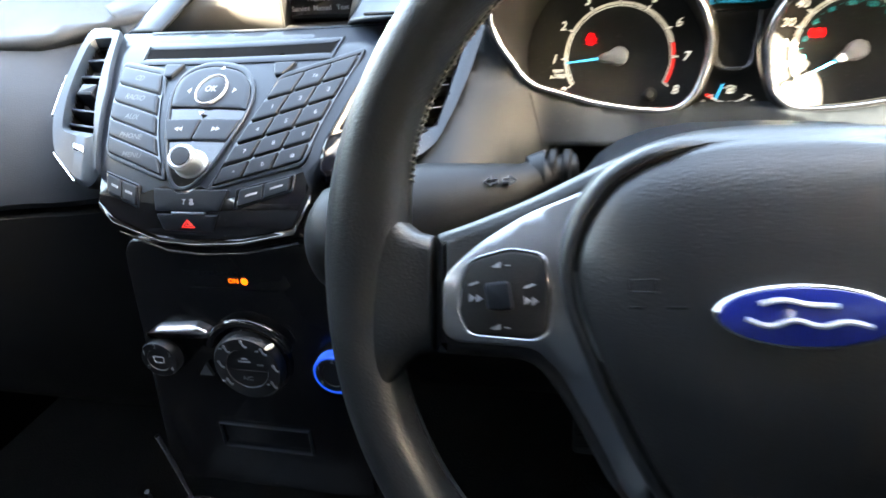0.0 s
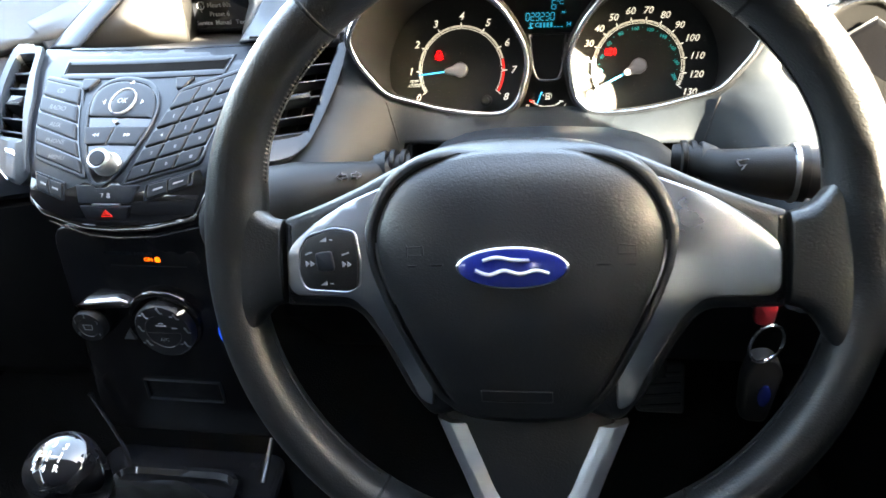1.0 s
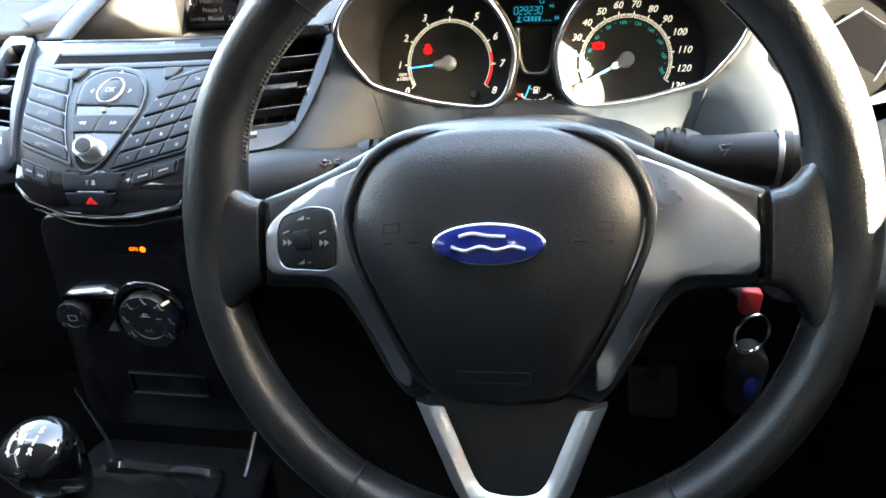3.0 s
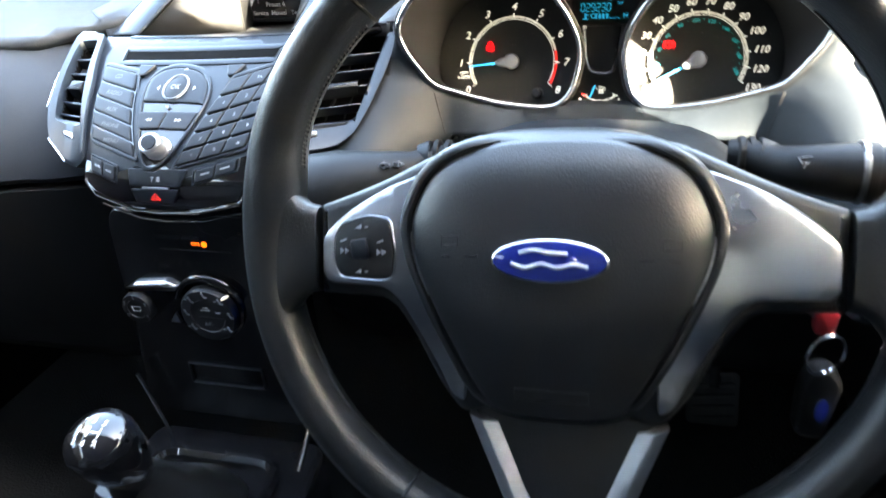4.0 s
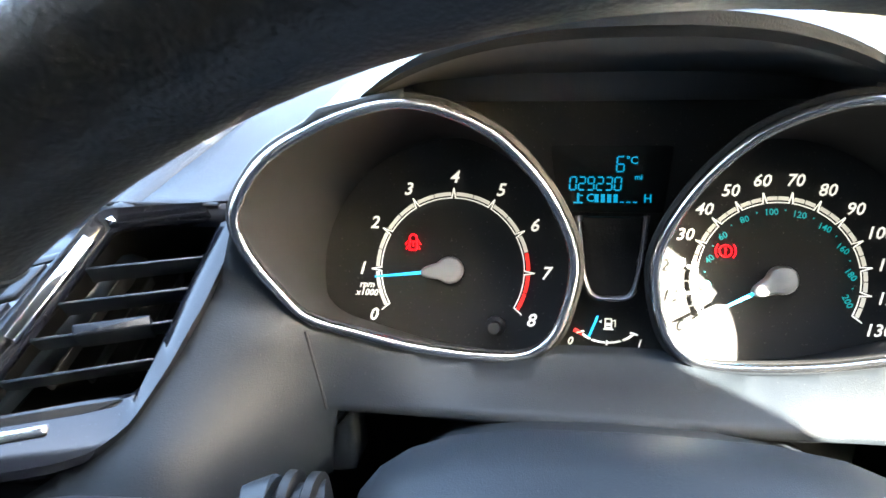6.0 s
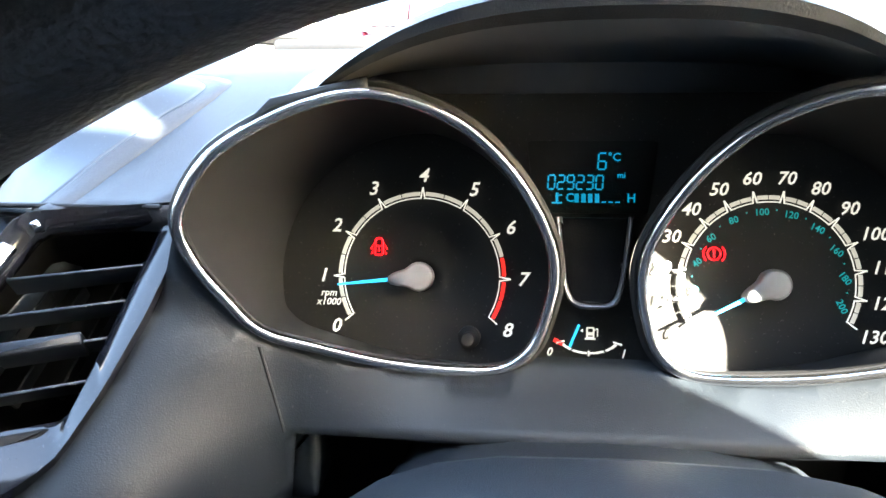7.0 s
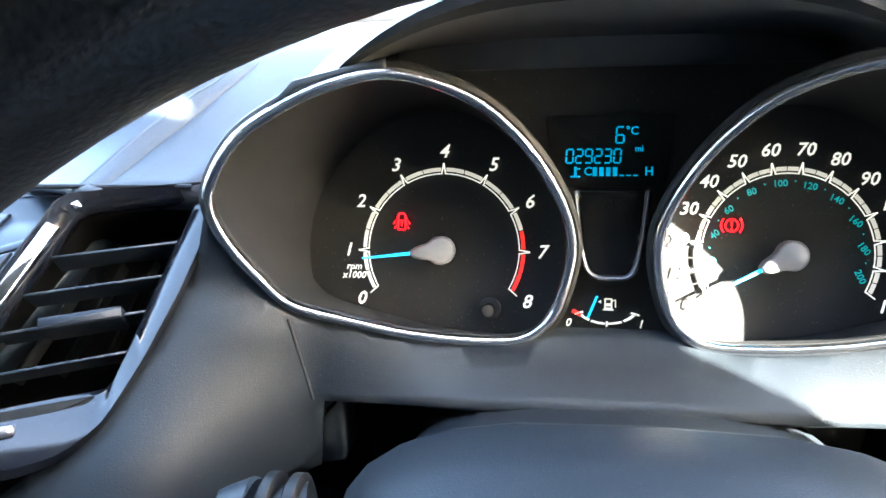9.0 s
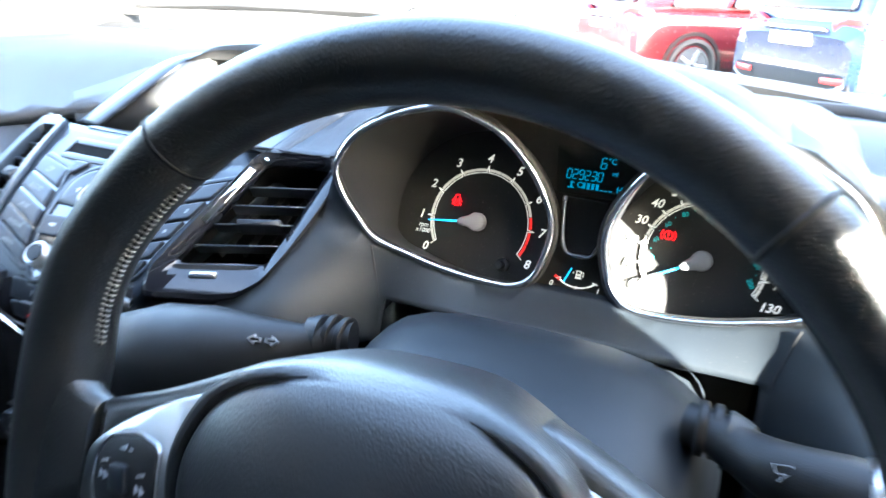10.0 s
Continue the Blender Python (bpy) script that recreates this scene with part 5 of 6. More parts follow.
def vent(name, fr, outer, opening, rows, tab_at, label, panel, roller, chrome, rim=M_VENT, fall=0.0008):
    """outer and opening: outlines; rows: left and right ends of each slat."""
    s = thing(name, fr(*outer[0], 0), label, "air vent", "dashboard vents")
    o, i = inset(rounded(outer, 0.004), 0), inset(rounded(opening, 0.003), 0)
    n = 60

    def even(loop):
        seg = [(Vector(loop[k]) - Vector(loop[k - 1])).length for k in range(1, len(loop))] + [(Vector(loop[0]) - Vector(loop[-1])).length]
        total, out, k, acc = sum(seg), [], 0, 0.0
        for j in range(n):
            want = total * j / n
            while acc + seg[k] < want:
                acc += seg[k]
                k += 1
            out.append(Vector(loop[k]).lerp(Vector(loop[(k + 1) % len(loop)]), (want - acc) / seg[k]))
        return out
    o, i = even(o), even(i)
    shift = min(range(n), key=lambda k: sum((o[j] - i[(j + k) % n]).length for j in range(n)))
    i = i[shift:] + i[:shift]
    at = lambda loop, h: [fr(p[0], p[1], h) for p in loop]
    mid1 = [a.lerp(b, 0.12) for a, b in zip(o, i)]
    mid2 = [a.lerp(b, 0.88) for a, b in zip(o, i)]
    v, f = loft([at(o, -0.014), at(o, 0.0025), at(mid1, 0.0046), at(mid2, 0.0046 - fall), at(i, 0.0010 - fall * 0.6), at(i, -0.006)])
    put("frame", mesh("frame", v, f, rim), s, "dark shiny frame")
    # duct walls and end coloured as deep shade
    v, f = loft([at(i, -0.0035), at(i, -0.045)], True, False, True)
    put("duct", mesh("duct", v, f, M_HOLE_SHADE), s)
    for k, (a, b) in enumerate(rows):
        a, b = Vector(a), Vector(b)
        v, f = plate([(a[0], a[1] - 0.0006), (b[0], b[1] - 0.0006), (b[0], b[1] + 0.0006), (a[0], a[1] + 0.0006)], fr, -0.020, -0.002, 0.0004)
        put("slat", mesh("slat", v, f, M_STACK), s)
        for t in (0.22, 0.5, 0.78):
            if k:
                p, q = a.lerp(b, t), Vector(rows[k - 1][0]).lerp(Vector(rows[k - 1][1]), t)
                v, f = plate([(p[0] - 0.0005, p[1]), (p[0] + 0.0005, p[1]), (q[0] + 0.0005, q[1]), (q[0] - 0.0005, q[1])], fr, -0.034, -0.021, 0.0002)
                put("vane", mesh("vane", v, f, M_BLACK), s)
    a, b = (Vector(p) for p in rows[tab_at])
    c, d = a.lerp(b, 0.30), a.lerp(b, 0.85)
    v, f = plate(rounded([(c[0], c[1] - 0.0022), (d[0], d[1] - 0.0022), (d[0], d[1] + 0.0028), (c[0], c[1] + 0.0028)], 0.001), fr, -0.018, 0.003, 0.001)
    put("tab", mesh("tab", v, f, M_BUTTON), s, "grey adjusting tab")
    v, f = plate(rounded(panel, 0.002), fr, -0.03, 0.0015, 0.001)
    pn = put("lower_panel", mesh("lower_panel", v, f, M_MATT), s)
    v, f = plate(rounded(roller, 0.0015), fr, 0.0, 0.0045, 0.0015)
    put("roller", mesh("roller", v, f, M_KNURL), pn, "chrome thumb roller")
    for (a, b, w) in chrome:
        v, f = bar(fr, a, b, w, 0.0, 0.0048)
        put("bright_edge", mesh("bright_edge", v, f, M_CHROME), s)


outer = [(-0.003, 0.0015), (0.0600, 0.0015), (0.0575, -0.010), (0.0390, -0.045), (0.0215, -0.0725), (0.006, -0.0925), (-0.008, -0.1020), (-0.022, -0.1045), (-0.070, -0.104), (-0.067, -0.085), (-0.030, -0.035)]
opening = [(0.004, -0.0065), (0.047, -0.0060), (0.009, -0.0780), (-0.051, -0.0800)]
rows = []
for t in (0.23, 0.42, 0.61, 0.82):
    L, R = Vector((0.004, -0.0065)).lerp(Vector((-0.051, -0.080)), t), Vector((0.047, -0.006)).lerp(Vector((0.009, -0.078)), t)
    rows.append((L, R))
vent("air_vent", vent_face, outer, opening, rows, 2, "slanted air vent with horizontal slats and chrome edge",
     [(-0.054, -0.081), (0.005, -0.080), (-0.008, -0.095), (-0.020, -0.0985), (-0.062, -0.099)], [(-0.040, -0.0862), (-0.022, -0.0858), (-0.023, -0.0900), (-0.041, -0.0904)],
     [((-0.006, -0.012), (-0.035, -0.052), 0.0052), ((0.002, -0.0035), (0.0035, -0.0065), 0.0030)], fall=0.0035)


def vent_far(u, w, h=0.0):
    return stack(u, w, h)


far_outer = [(-0.495, 0.0580), (-0.4575, 0.0575), (-0.4265, 0.0280), (-0.4135, 0.0060), (-0.4040, -0.0160), (-0.4125, -0.0235), (-0.4240, -0.0200), (-0.4490, -0.0060), (-0.4640, 0.0110), (-0.4780, 0.0350)]
far_left, far_right = (Vector((-0.4810, 0.0515)), Vector((-0.4500, 0.0080))), (Vector((-0.4605, 0.0530)), Vector((-0.4190, 0.0065)))
rows = [(far_left[0].lerp(far_left[1], t), far_right[0].lerp(far_right[1], t)) for t in (0.17, 0.36, 0.55, 0.74, 0.91)]
vent("air_vent", vent_far, far_outer, [far_left[0], far_right[0], far_right[1], far_left[1]], rows, 2, "slanted air vent with a bright frame beside the radio",
     [(-0.4500, 0.0060), (-0.4200, 0.0045), (-0.4100, -0.0145), (-0.4400, -0.0055)], [(-0.4350, 0.0005), (-0.4240, -0.0005), (-0.4220, -0.0045), (-0.4330, -0.0030)],
     [((-0.490, 0.0568), (-0.470, 0.0565), 0.0024), ((-0.4770, 0.0330), (-0.4655, 0.0130), 0.0012), ((-0.4490, -0.0058), (-0.4240, -0.0195), 0.0014)], M_STACK)

# round vent by the door
RV = frame_at((0.247, 0.247, 0.945), 62.0)
rv = thing("round_vent", (0.247, 0.247, 0.90), "round air vent with a chrome ring", "air vent")
put("ring", mesh("ring", *lathe([(0.047, -0.012), (0.0475, 0.003), (0.0462, 0.0058), (0.0440, 0.0060), (0.0405, 0.0035), (0.0385, 0.0005), (0.0375, -0.010)], RV, 48), M_BEZEL), rv)
# the well's shade is in its colour
put("well", mesh("well", *lathe([(0.0385, -0.004), (0.036, -0.03), (0.0, -0.034)], RV, 40), M_HOLE_SHADE), rv)


def barrel(u, w, h):
    """The turned barrel of the round vent: its face leans a little."""
    return RV(u, w, h - 0.004 + 0.12 * u + 0.18 * w)


louvre = rounded([(-0.028, -0.014), (0.004, -0.033), (0.026, -0.018), (0.0285, 0.008), (0.004, 0.0265), (-0.024, 0.010)], [0.010, 0.012, 0.012, 0.002, 0.002, 0.010], 5)
v, f = plate(louvre, barrel, -0.014, 0.002, 0.002, fan=True)
flap = put("flap", mesh("flap", v, f, M_LOUVRE), rv, "gloss black louvre")
put("bright_edge", mesh("bright_edge", *bar(barrel, (-0.022, 0.011), (0.003, 0.0258), 0.0016, 0.0012, 0.0028), M_SILVER), flap)
put("bright_edge", mesh("bright_edge", *tube([barrel(0.0285 - 0.002 * k - 0.0004 * k * k, 0.008 - 0.0085 * k, 0.002) for k in range(5)], 0.0009, 6), M_SILVER), flap)

# ---- screen pod ----
PX = -0.3125
pod = thing("screen_pod", (PX, 0.3, 0.95), "dashboard screen pod with a satin arch and dark recess", "screen pod")


def mirrored(p):
    return Vector((2 * PX - p[0], p[1], p[2]))


half = spl([(-0.428, 0.297, 0.9545), (-0.416, 0.312, 0.9680), (-0.404, 0.327, 0.9815), (-0.391, 0.345, 0.9960), (-0.379, 0.362, 1.0090), (-0.360, 0.372, 1.0150), (-0.336, 0.376, 1.0170), (PX, 0.377, 1.0175)], 4, False)
near = spl([(-0.262, 0.290, 0.9575), (-0.2535, 0.302, 0.9710), (-0.246, 0.315, 0.9850), (-0.238, 0.338, 1.0010), (-0.232, 0.358, 1.0100), (-0.245, 0.370, 1.0140), (-0.270, 0.376, 1.0165), (PX, 0.377, 1.0175)], 4, False)
near_out = spl([(-0.2145, 0.261, 0.9655), (-0.2135, 0.285, 0.9715), (-0.2115, 0.310, 0.9785), (-0.205, 0.350, 0.9895), (-0.199, 0.385, 0.9975), (-0.206, 0.408, 1.0030), (-0.250, 0.420, 1.0060), (PX, 0.420, 1.0080)], 4, False)


def outward(p, d, up, back=0.0):
    w = max(0.0, min(1.0, abs(p.x - PX) / 0.075))
    return p + Vector((math.copysign(d * w, p.x - PX), back + d * (1 - w) * 0.6, up))


def across(far_d, far_up, far_back, k, lift):
    """A line along the arch: passenger's half by offset, driver's half between its two edges."""
    a = [outward(p, far_d, far_up, far_back) for p in half[:-1]]
    return a + [p.lerp(q, k) + Vector((0, 0, lift)) for p, q in zip(reversed(near), reversed(near_out))]


out3 = across(0.040, -0.0020, 0.012, 1.0, 0.0)
v, f = loft([across(0, 0, 0, 0, 0), across(0.003, 0.001, 0, 0.06, 0.001), across(0.016, 0.0014, 0.003, 0.4, 0.0014), across(0.030, 0.0004, 0.008, 0.8, 0.0010), across(0.037, -0.0008, 0.011, 0.95, 0.0004), out3], False)
thick(put("arch_trim", mesh("arch_trim", v, f, M_STACK), pod, "satin blue-grey arch"), 0.003)
out4 = across(0.043, -0.0022, 0.013, 1.03, 0.0)


def laid(line, over):
    return [Vector((p.x, p.y, max(p.z, top_z(p.x, p.y) + over))) for p in line]


out5 = laid(across(0.056, -0.006, 0.022, 1.14, -0.003), 0.0016)
out6 = laid(across(0.080, -0.030, 0.044, 1.3, -0.020), 0.0002)
v, f = loft([out3, out4, out5, out6], False)
thick(put("shell", mesh("shell", v, f, M_DASH_TOP), pod), 0.003)
for flip in (False, True):
    m = mirrored if flip else Vector
    rows = ([(-0.262, 0.291, 0.951), (-0.276, 0.360, 0.944)], [(-0.246, 0.316, 0.982), (-0.2755, 0.361, 0.978)], [(-0.233, 0.360, 1.010), (-0.275, 0.366, 1.016)]) if flip else ([(-0.430, 0.298, 0.952), (-0.349, 0.360, 0.944)], [(-0.404, 0.330, 0.980), (-0.3495, 0.361, 0.978)], [(-0.377, 0.366, 1.013), (-0.350, 0.366, 1.016)])
    v, f = loft([[Vector(p) for p in row] for row in rows], False)
    thick(put("side_panel", mesh("side_panel", v, f, M_RECESS), pod), 0.002)
    v, f = loft([[m(p) for p in row] for row in ([(-0.349, 0.360, 0.944), (-0.3495, 0.361, 0.978), (-0.350, 0.366, 1.018)], [(-0.351, 0.362, 0.944), (-0.3515, 0.363, 0.978), (-0.352, 0.368, 1.018)], [(-0.366, 0.416, 0.940), (-0.366, 0.416, 0.978), (-0.366, 0.416, 1.018)])], False)
    thick(put("pocket_side", mesh("pocket_side", v, f, M_RECESS), pod), 0.002)
base = [PX - 0.116 + 0.232 * k / 16 for k in range(17)]
bow = lambda x: 0.8 * (x + 0.335) ** 2
v, f = loft([[Vector((x, y + bow(x) * e, z)) for x in base] for y, z, e in ((0.280, 0.953, 1), (0.2805, 0.9558, 1), (0.284, 0.9562, 0.8), (0.294, 0.9552, 0.5), (0.300, 0.9535, 0.2), (0.304, 0.951, 0))], False)
put("ledge", mesh("ledge", v, f, M_STACK), pod)
v, f = loft([[Vector((x, y, z)) for x in base] for y, z in ((0.302, 0.9515), (0.36, 0.9445), (0.42, 0.9405))], False)
put("recess_floor", mesh("recess_floor", v, f, M_RECESS), pod)
v, f = loft([[Vector((x, 0.419, z)) for x in (PX - 0.07, PX, PX + 0.07)] for z in (0.935, 0.98, 1.012)], False)
thick(put("back_panel", mesh("back_panel", v, f, M_BLACK), pod), 0.002)
rows = [[], [], [], [], [], [], []]
for k in range(25):
    q = -1 + 2 * k / 24
    e = 1 - abs(q) ** 3
    x, yb = PX + 0.0675 * q, 0.365 + 0.004 * (1 - q * q)
    zt = 1.009 + 0.0175 * e
    for r, (y, z) in enumerate(((yb + 0.055, 1.005), (yb + 0.002, 1.0065 + 0.001 * e), (yb - 0.004, 1.0095 + 0.004 * e), (yb - 0.003, zt - 0.004 * e), (yb + 0.003, zt), (yb + 0.04, zt - 0.001), (yb + 0.10, zt - 0.022))):
        rows[r].append(Vector((x, y, z)))
v, f = loft(rows, False)
put("visor", mesh("visor", v, f, M_MATT), pod, "raised dark visor")
SCR = frame_at((-0.3165, 0.412, 0.974), 86.0)
v, f = plate(rounded([(-0.052, -0.030), (0.052, -0.030), (0.050, 0.030), (-0.048, 0.030)], 0.003), SCR, -0.004, 0.004, 0.002)
dsp = put("display_frame", mesh("display_frame", v, f, M_DASH), pod)
v, f = plate(rounded([(-0.046, -0.026), (0.046, -0.026), (0.046, 0.027), (-0.044, 0.027)], 0.001), SCR, 0.0035, 0.0046, 0.0002)
put("display", mesh("display", v, f, M_SCREEN), dsp, "dark radio display with pale words")
for words, u, w, s, al in (("D1 National", -0.031, 0.006, 0.0066, 'LEFT'), ("Heart 80s", -0.0285, -0.003, 0.0066, 'LEFT'), ("Preset 6", -0.027, -0.012, 0.0066, 'LEFT'), ("Service  Manual   Text", -0.0435, -0.0205, 0.0062, 'LEFT')):
    put("word", text_mesh(words, s, SCR, u, w, 0.0048, M_ICON, al), dsp)
put("symbol", mesh("symbol", *join(frame_plate(disc(0.0042, 20, -0.036, -0.003), 0.0006, SCR, 0.0044, 0.0049, 0.0001), bar(SCR, (-0.036, -0.003), (-0.036, -0.010), 0.0008, 0.0044, 0.0049)), M_ICON, False), dsp)
put("word", text_mesh("Radio DAB1", 0.0058, SCR, -0.042, 0.0205, 0.0048, M_LCD, 'LEFT'), dsp)
put("clock_word", text_mesh("10:59", 0.0064, SCR, 0.041, 0.0205, 0.0048, M_ICON, 'RIGHT'), dsp)

# ---- centre console and gear lever ----
console = thing("centre_console", (-0.33, 0.05, 0.3), "gloss black centre console with bright edges", "centre console")
top = rounded([(-0.425, 0.165), (-0.235, 0.165), (-0.225, 0.05), (-0.225, -0.35), (-0.435, -0.35), (-0.435, 0.05)], 0.02)
v, f = plate(top, lambda u, w, h: Vector((u, w, 0.565 + 0.12 * max(0, w) + h)), -0.28, 0.0, 0.006)
put("body", mesh("body", v, f, M_PANEL), console)
ringo = rounded([(-0.405, 0.135), (-0.262, 0.135), (-0.262, -0.03), (-0.405, -0.03)], 0.03)
v, f = frame_plate(ringo, 0.012, lambda u, w, h: Vector((u, w, 0.567 + 0.12 * max(0, w) + h)), 0, 0.008, 0.004)
put("boot_ring", mesh("boot_ring", v, f, M_GLOSS), console)
for line in ([(-0.427, 0.158, 0.652), (-0.418, 0.159, 0.610), (-0.409, 0.159, 0.567)], [(-0.428, 0.130, 0.617), (-0.426, 0.134, 0.598), (-0.424, 0.137, 0.581)], [(-0.232, 0.134, 0.633), (-0.232, 0.118, 0.622), (-0.232, 0.100, 0.612)]):
    put("bright_edge", mesh("bright_edge", *tube(spl(line, 5, False), 0.0024, 8), M_CHROME), console)
gear = thing("gear_lever", (-0.335, 0.05, 0.58), "gear lever with a gloss black and chrome knob", "gear lever")
loops = []
for k, (s, z) in enumerate(((1.0, 0.580), (0.93, 0.600), (0.80, 0.612), (0.72, 0.632), (0.55, 0.645), (0.46, 0.668), (0.30, 0.685))):
    c = Vector((-0.334 + 0.012 * k / 6, 0.052 - 0.045 * k / 6, z))
    loops.append([c + Vector((s * 0.056 * math.copysign(abs(math.cos(a)) ** 0.7, math.cos(a)), s * 0.064 * math.copysign(abs(math.sin(a)) ** 0.7, math.sin(a)), 0.002 * math.sin(5 * a + k))) for a in [2 * math.pi * i / 36 for i in range(36)]])
v, f = loft(loops, True, False, True)
put("boot", mesh("boot", v, f, M_LEATHER), gear, "black leather gaiter")
KN = frame_at((-0.302, -0.012, 0.735), 20.0)
put("shaft", mesh("shaft", *tube([(-0.322, 0.005, 0.66), (-0.308, -0.008, 0.70), (-0.303, -0.015, 0.718)], 0.010, 14), M_BLACK), gear)
v, f = lathe([(0.010, -0.046), (0.0135, -0.038), (0.0185, -0.022), (0.0225, -0.006), (0.0242, 0.006), (0.0244, 0.012), (0.0236, 0.0165)], KN, 36)
put("knob", mesh("knob", v, f, M_GLOSS), gear)
put("knob_ring", mesh("knob_ring", *lathe([(0.0237, 0.0160), (0.0230, 0.0190), (0.0213, 0.0222), (0.0200, 0.0232)], KN, 36), M_GLOSS), gear)
put("knob_top", mesh("knob_top", *lathe([(0.0202, 0.0231), (0.0165, 0.0262), (0.010, 0.0284), (0.0, 0.0292)], KN, 36), M_GLOSS), gear)
kt = lambda u, w, h=0.0: KN(u, w, 0.0294 - 14.0 * (u * u + w * w) * 1.0 + h)
for words, u, w in (("1", -0.008, 0.0075), ("3", 0.0, 0.0085), ("5", 0.008, 0.0075), ("2", -0.008, -0.0075), ("4", 0.0, -0.0085), ("R", 0.008, -0.0075)):
    put("figure", text_mesh(words, 0.0062, kt, u, w, 0.0004, M_WHITE), gear)
put("figure", mesh("figure", *join(bar(kt, (-0.008, 0.0), (0.008, 0.0), 0.0009, 0.0, 0.0006), *[bar(kt, (u, -0.0035), (u, 0.0035), 0.0009, 0.0, 0.0006) for u in (-0.008, 0.0, 0.008)]), M_WHITE, False), gear)

# ---- keys and pedals ----
keys = thing("car_key", (0.168, 0.115, 0.72), "car key in the ignition with a red tag and ring", "car key")
put("blade", mesh("blade", *tube([(0.130, 0.150, 0.815), (0.150, 0.132, 0.812), (0.163, 0.122, 0.806)], 0.006, 10), M_SILVER), keys)
v, f = plate(rounded([(0.160, 0.792), (0.173, 0.791), (0.174, 0.810), (0.159, 0.812)], 0.004), lambda u, w, h: Vector((u, 0.118 - h, w)), -0.004, 0.004, 0.002)
put("tag", mesh("tag", v, f, M_KEYRED), keys, "red plastic tag")
ringp = [Vector((0.169 + 0.0125 * math.cos(a), 0.110 + 0.005 * math.cos(a), 0.780 + 0.0155 * math.sin(a))) for a in [2 * math.pi * i / 30 for i in range(30)]]
put("ring", mesh("ring", *tube(ringp, 0.0013, 8, True), M_CHROME), keys, "steel split ring")
v, f = plate(rounded([(0.160, 0.708), (0.180, 0.706), (0.186, 0.755), (0.176, 0.768), (0.163, 0.766), (0.158, 0.750)], 0.008), lambda u, w, h: Vector((u, 0.116 - h, w)), -0.007, 0.007, 0.004)
fob = put("fob", mesh("fob", v, f, M_BLACK), keys, "black plastic key fob")
put("fob_badge", mesh("fob_badge", *plate(disc(0.0045, 20, 0.174, 0.734, 0.010), lambda u, w, h: Vector((u, 0.116 - h, w)), 0.006, 0.0075, 0.0004), M_BADGE), fob)
for x in (0.165, 0.06, -0.07):
    pd = thing("pedal", (x, 0.47, 0.42), "black rubber-faced foot pedal", "pedal", "foot pedals")
    PF = frame_at((x, 0.455, 0.45), 60.0)
    put("pad", mesh("pad", *plate(rounded([(-0.032, -0.035), (0.032, -0.035), (0.032, 0.035), (-0.032, 0.035)], 0.008), PF, -0.008, 0.0, 0.003), M_TYRE), pd)
    for k in range(5):
        put("rib", mesh("rib", *bar(PF, (-0.026, -0.028 + 0.014 * k), (0.026, -0.022 + 0.014 * k), 0.005, -0.001, 0.003), M_TYRE), pd)
    put("arm", mesh("arm", *tube([(x, 0.465, 0.46), (x, 0.52, 0.56), (x, 0.56, 0.70), (x, 0.70, 0.74), (x, 0.905, 0.75)], 0.009, 10), M_BLACK), pd)

# marks on the stalks
fs = frame_at((-0.124, 0.1335, 0.8955), 53.0, 14.0)
arrows = []
for d in (-1, 1):
    arrows.append([(d * 0.0015, 0.0012), (d * 0.0050, 0.0012), (d * 0.0050, 0.0028), (d * 0.0090, 0.0), (d * 0.0050, -0.0028), (d * 0.0050, -0.0012), (d * 0.0015, -0.0012)])
for a in arrows:
    put("arrow", mesh("arrow", *frame_plate(a, 0.0005, fs, -0.003, 0.0008, 0.0001), M_ICON, False), left_stalk)
fw0 = frame_at((0.138, 0.1195, 0.9100), 55.0)
fw = lambda u, w, h=0.0: fw0(u * 0.9, w * 0.9, h + 0.0008)
put("wiper_mark", mesh("wiper_mark", *join(frame_plate([(-0.005, 0.003), (0.003, 0.004), (0.004, 0.000), (-0.003, -0.001)], 0.0005, fw, -0.003, 0.0004, 0.0001), bar(fw, (0.001, 0.0), (-0.002, -0.004), 0.0005, -0.003, 0.0004),
    *[plate([(0.007, w), (0.0105, w), (0.00875, w + 0.0022)], fw, -0.003, 0.0004, 0.0001) for w in (-0.004, -0.001, 0.002)]), M_ICON, False), right_stalk)
put("ring", mesh("ring", *tube([(0.166, 0.125, 0.902), (0.1675, 0.125, 0.902), (0.170, 0.1248, 0.902), (0.1715, 0.1246, 0.902)], [0.0172, 0.0188, 0.0188, 0.0176], 28), M_SILVER), right_stalk, "bright ring")
put("tip", mesh("tip", *tube([(0.176, 0.124, 0.902), (0.186, 0.1235, 0.902), (0.196, 0.123, 0.902), (0.199, 0.123, 0.902)], [0.0150, 0.0165, 0.0150, 0.010], 24), M_BLACK), right_stalk)


# ---- outside ----
def slope(y):
    return -0.016 * y


gv = [Vector((x, y, slope(y) - 0.02)) for y in (-30, 0, 60, 400) for x in (-400, -60, 0, 60, 400)]
gf = [(j * 5 + i, j * 5 + i + 1, j * 5 + i + 6, j * 5 + i + 5) for j in range(3) for i in range(4)]
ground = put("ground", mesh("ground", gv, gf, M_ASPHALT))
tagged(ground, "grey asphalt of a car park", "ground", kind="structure")


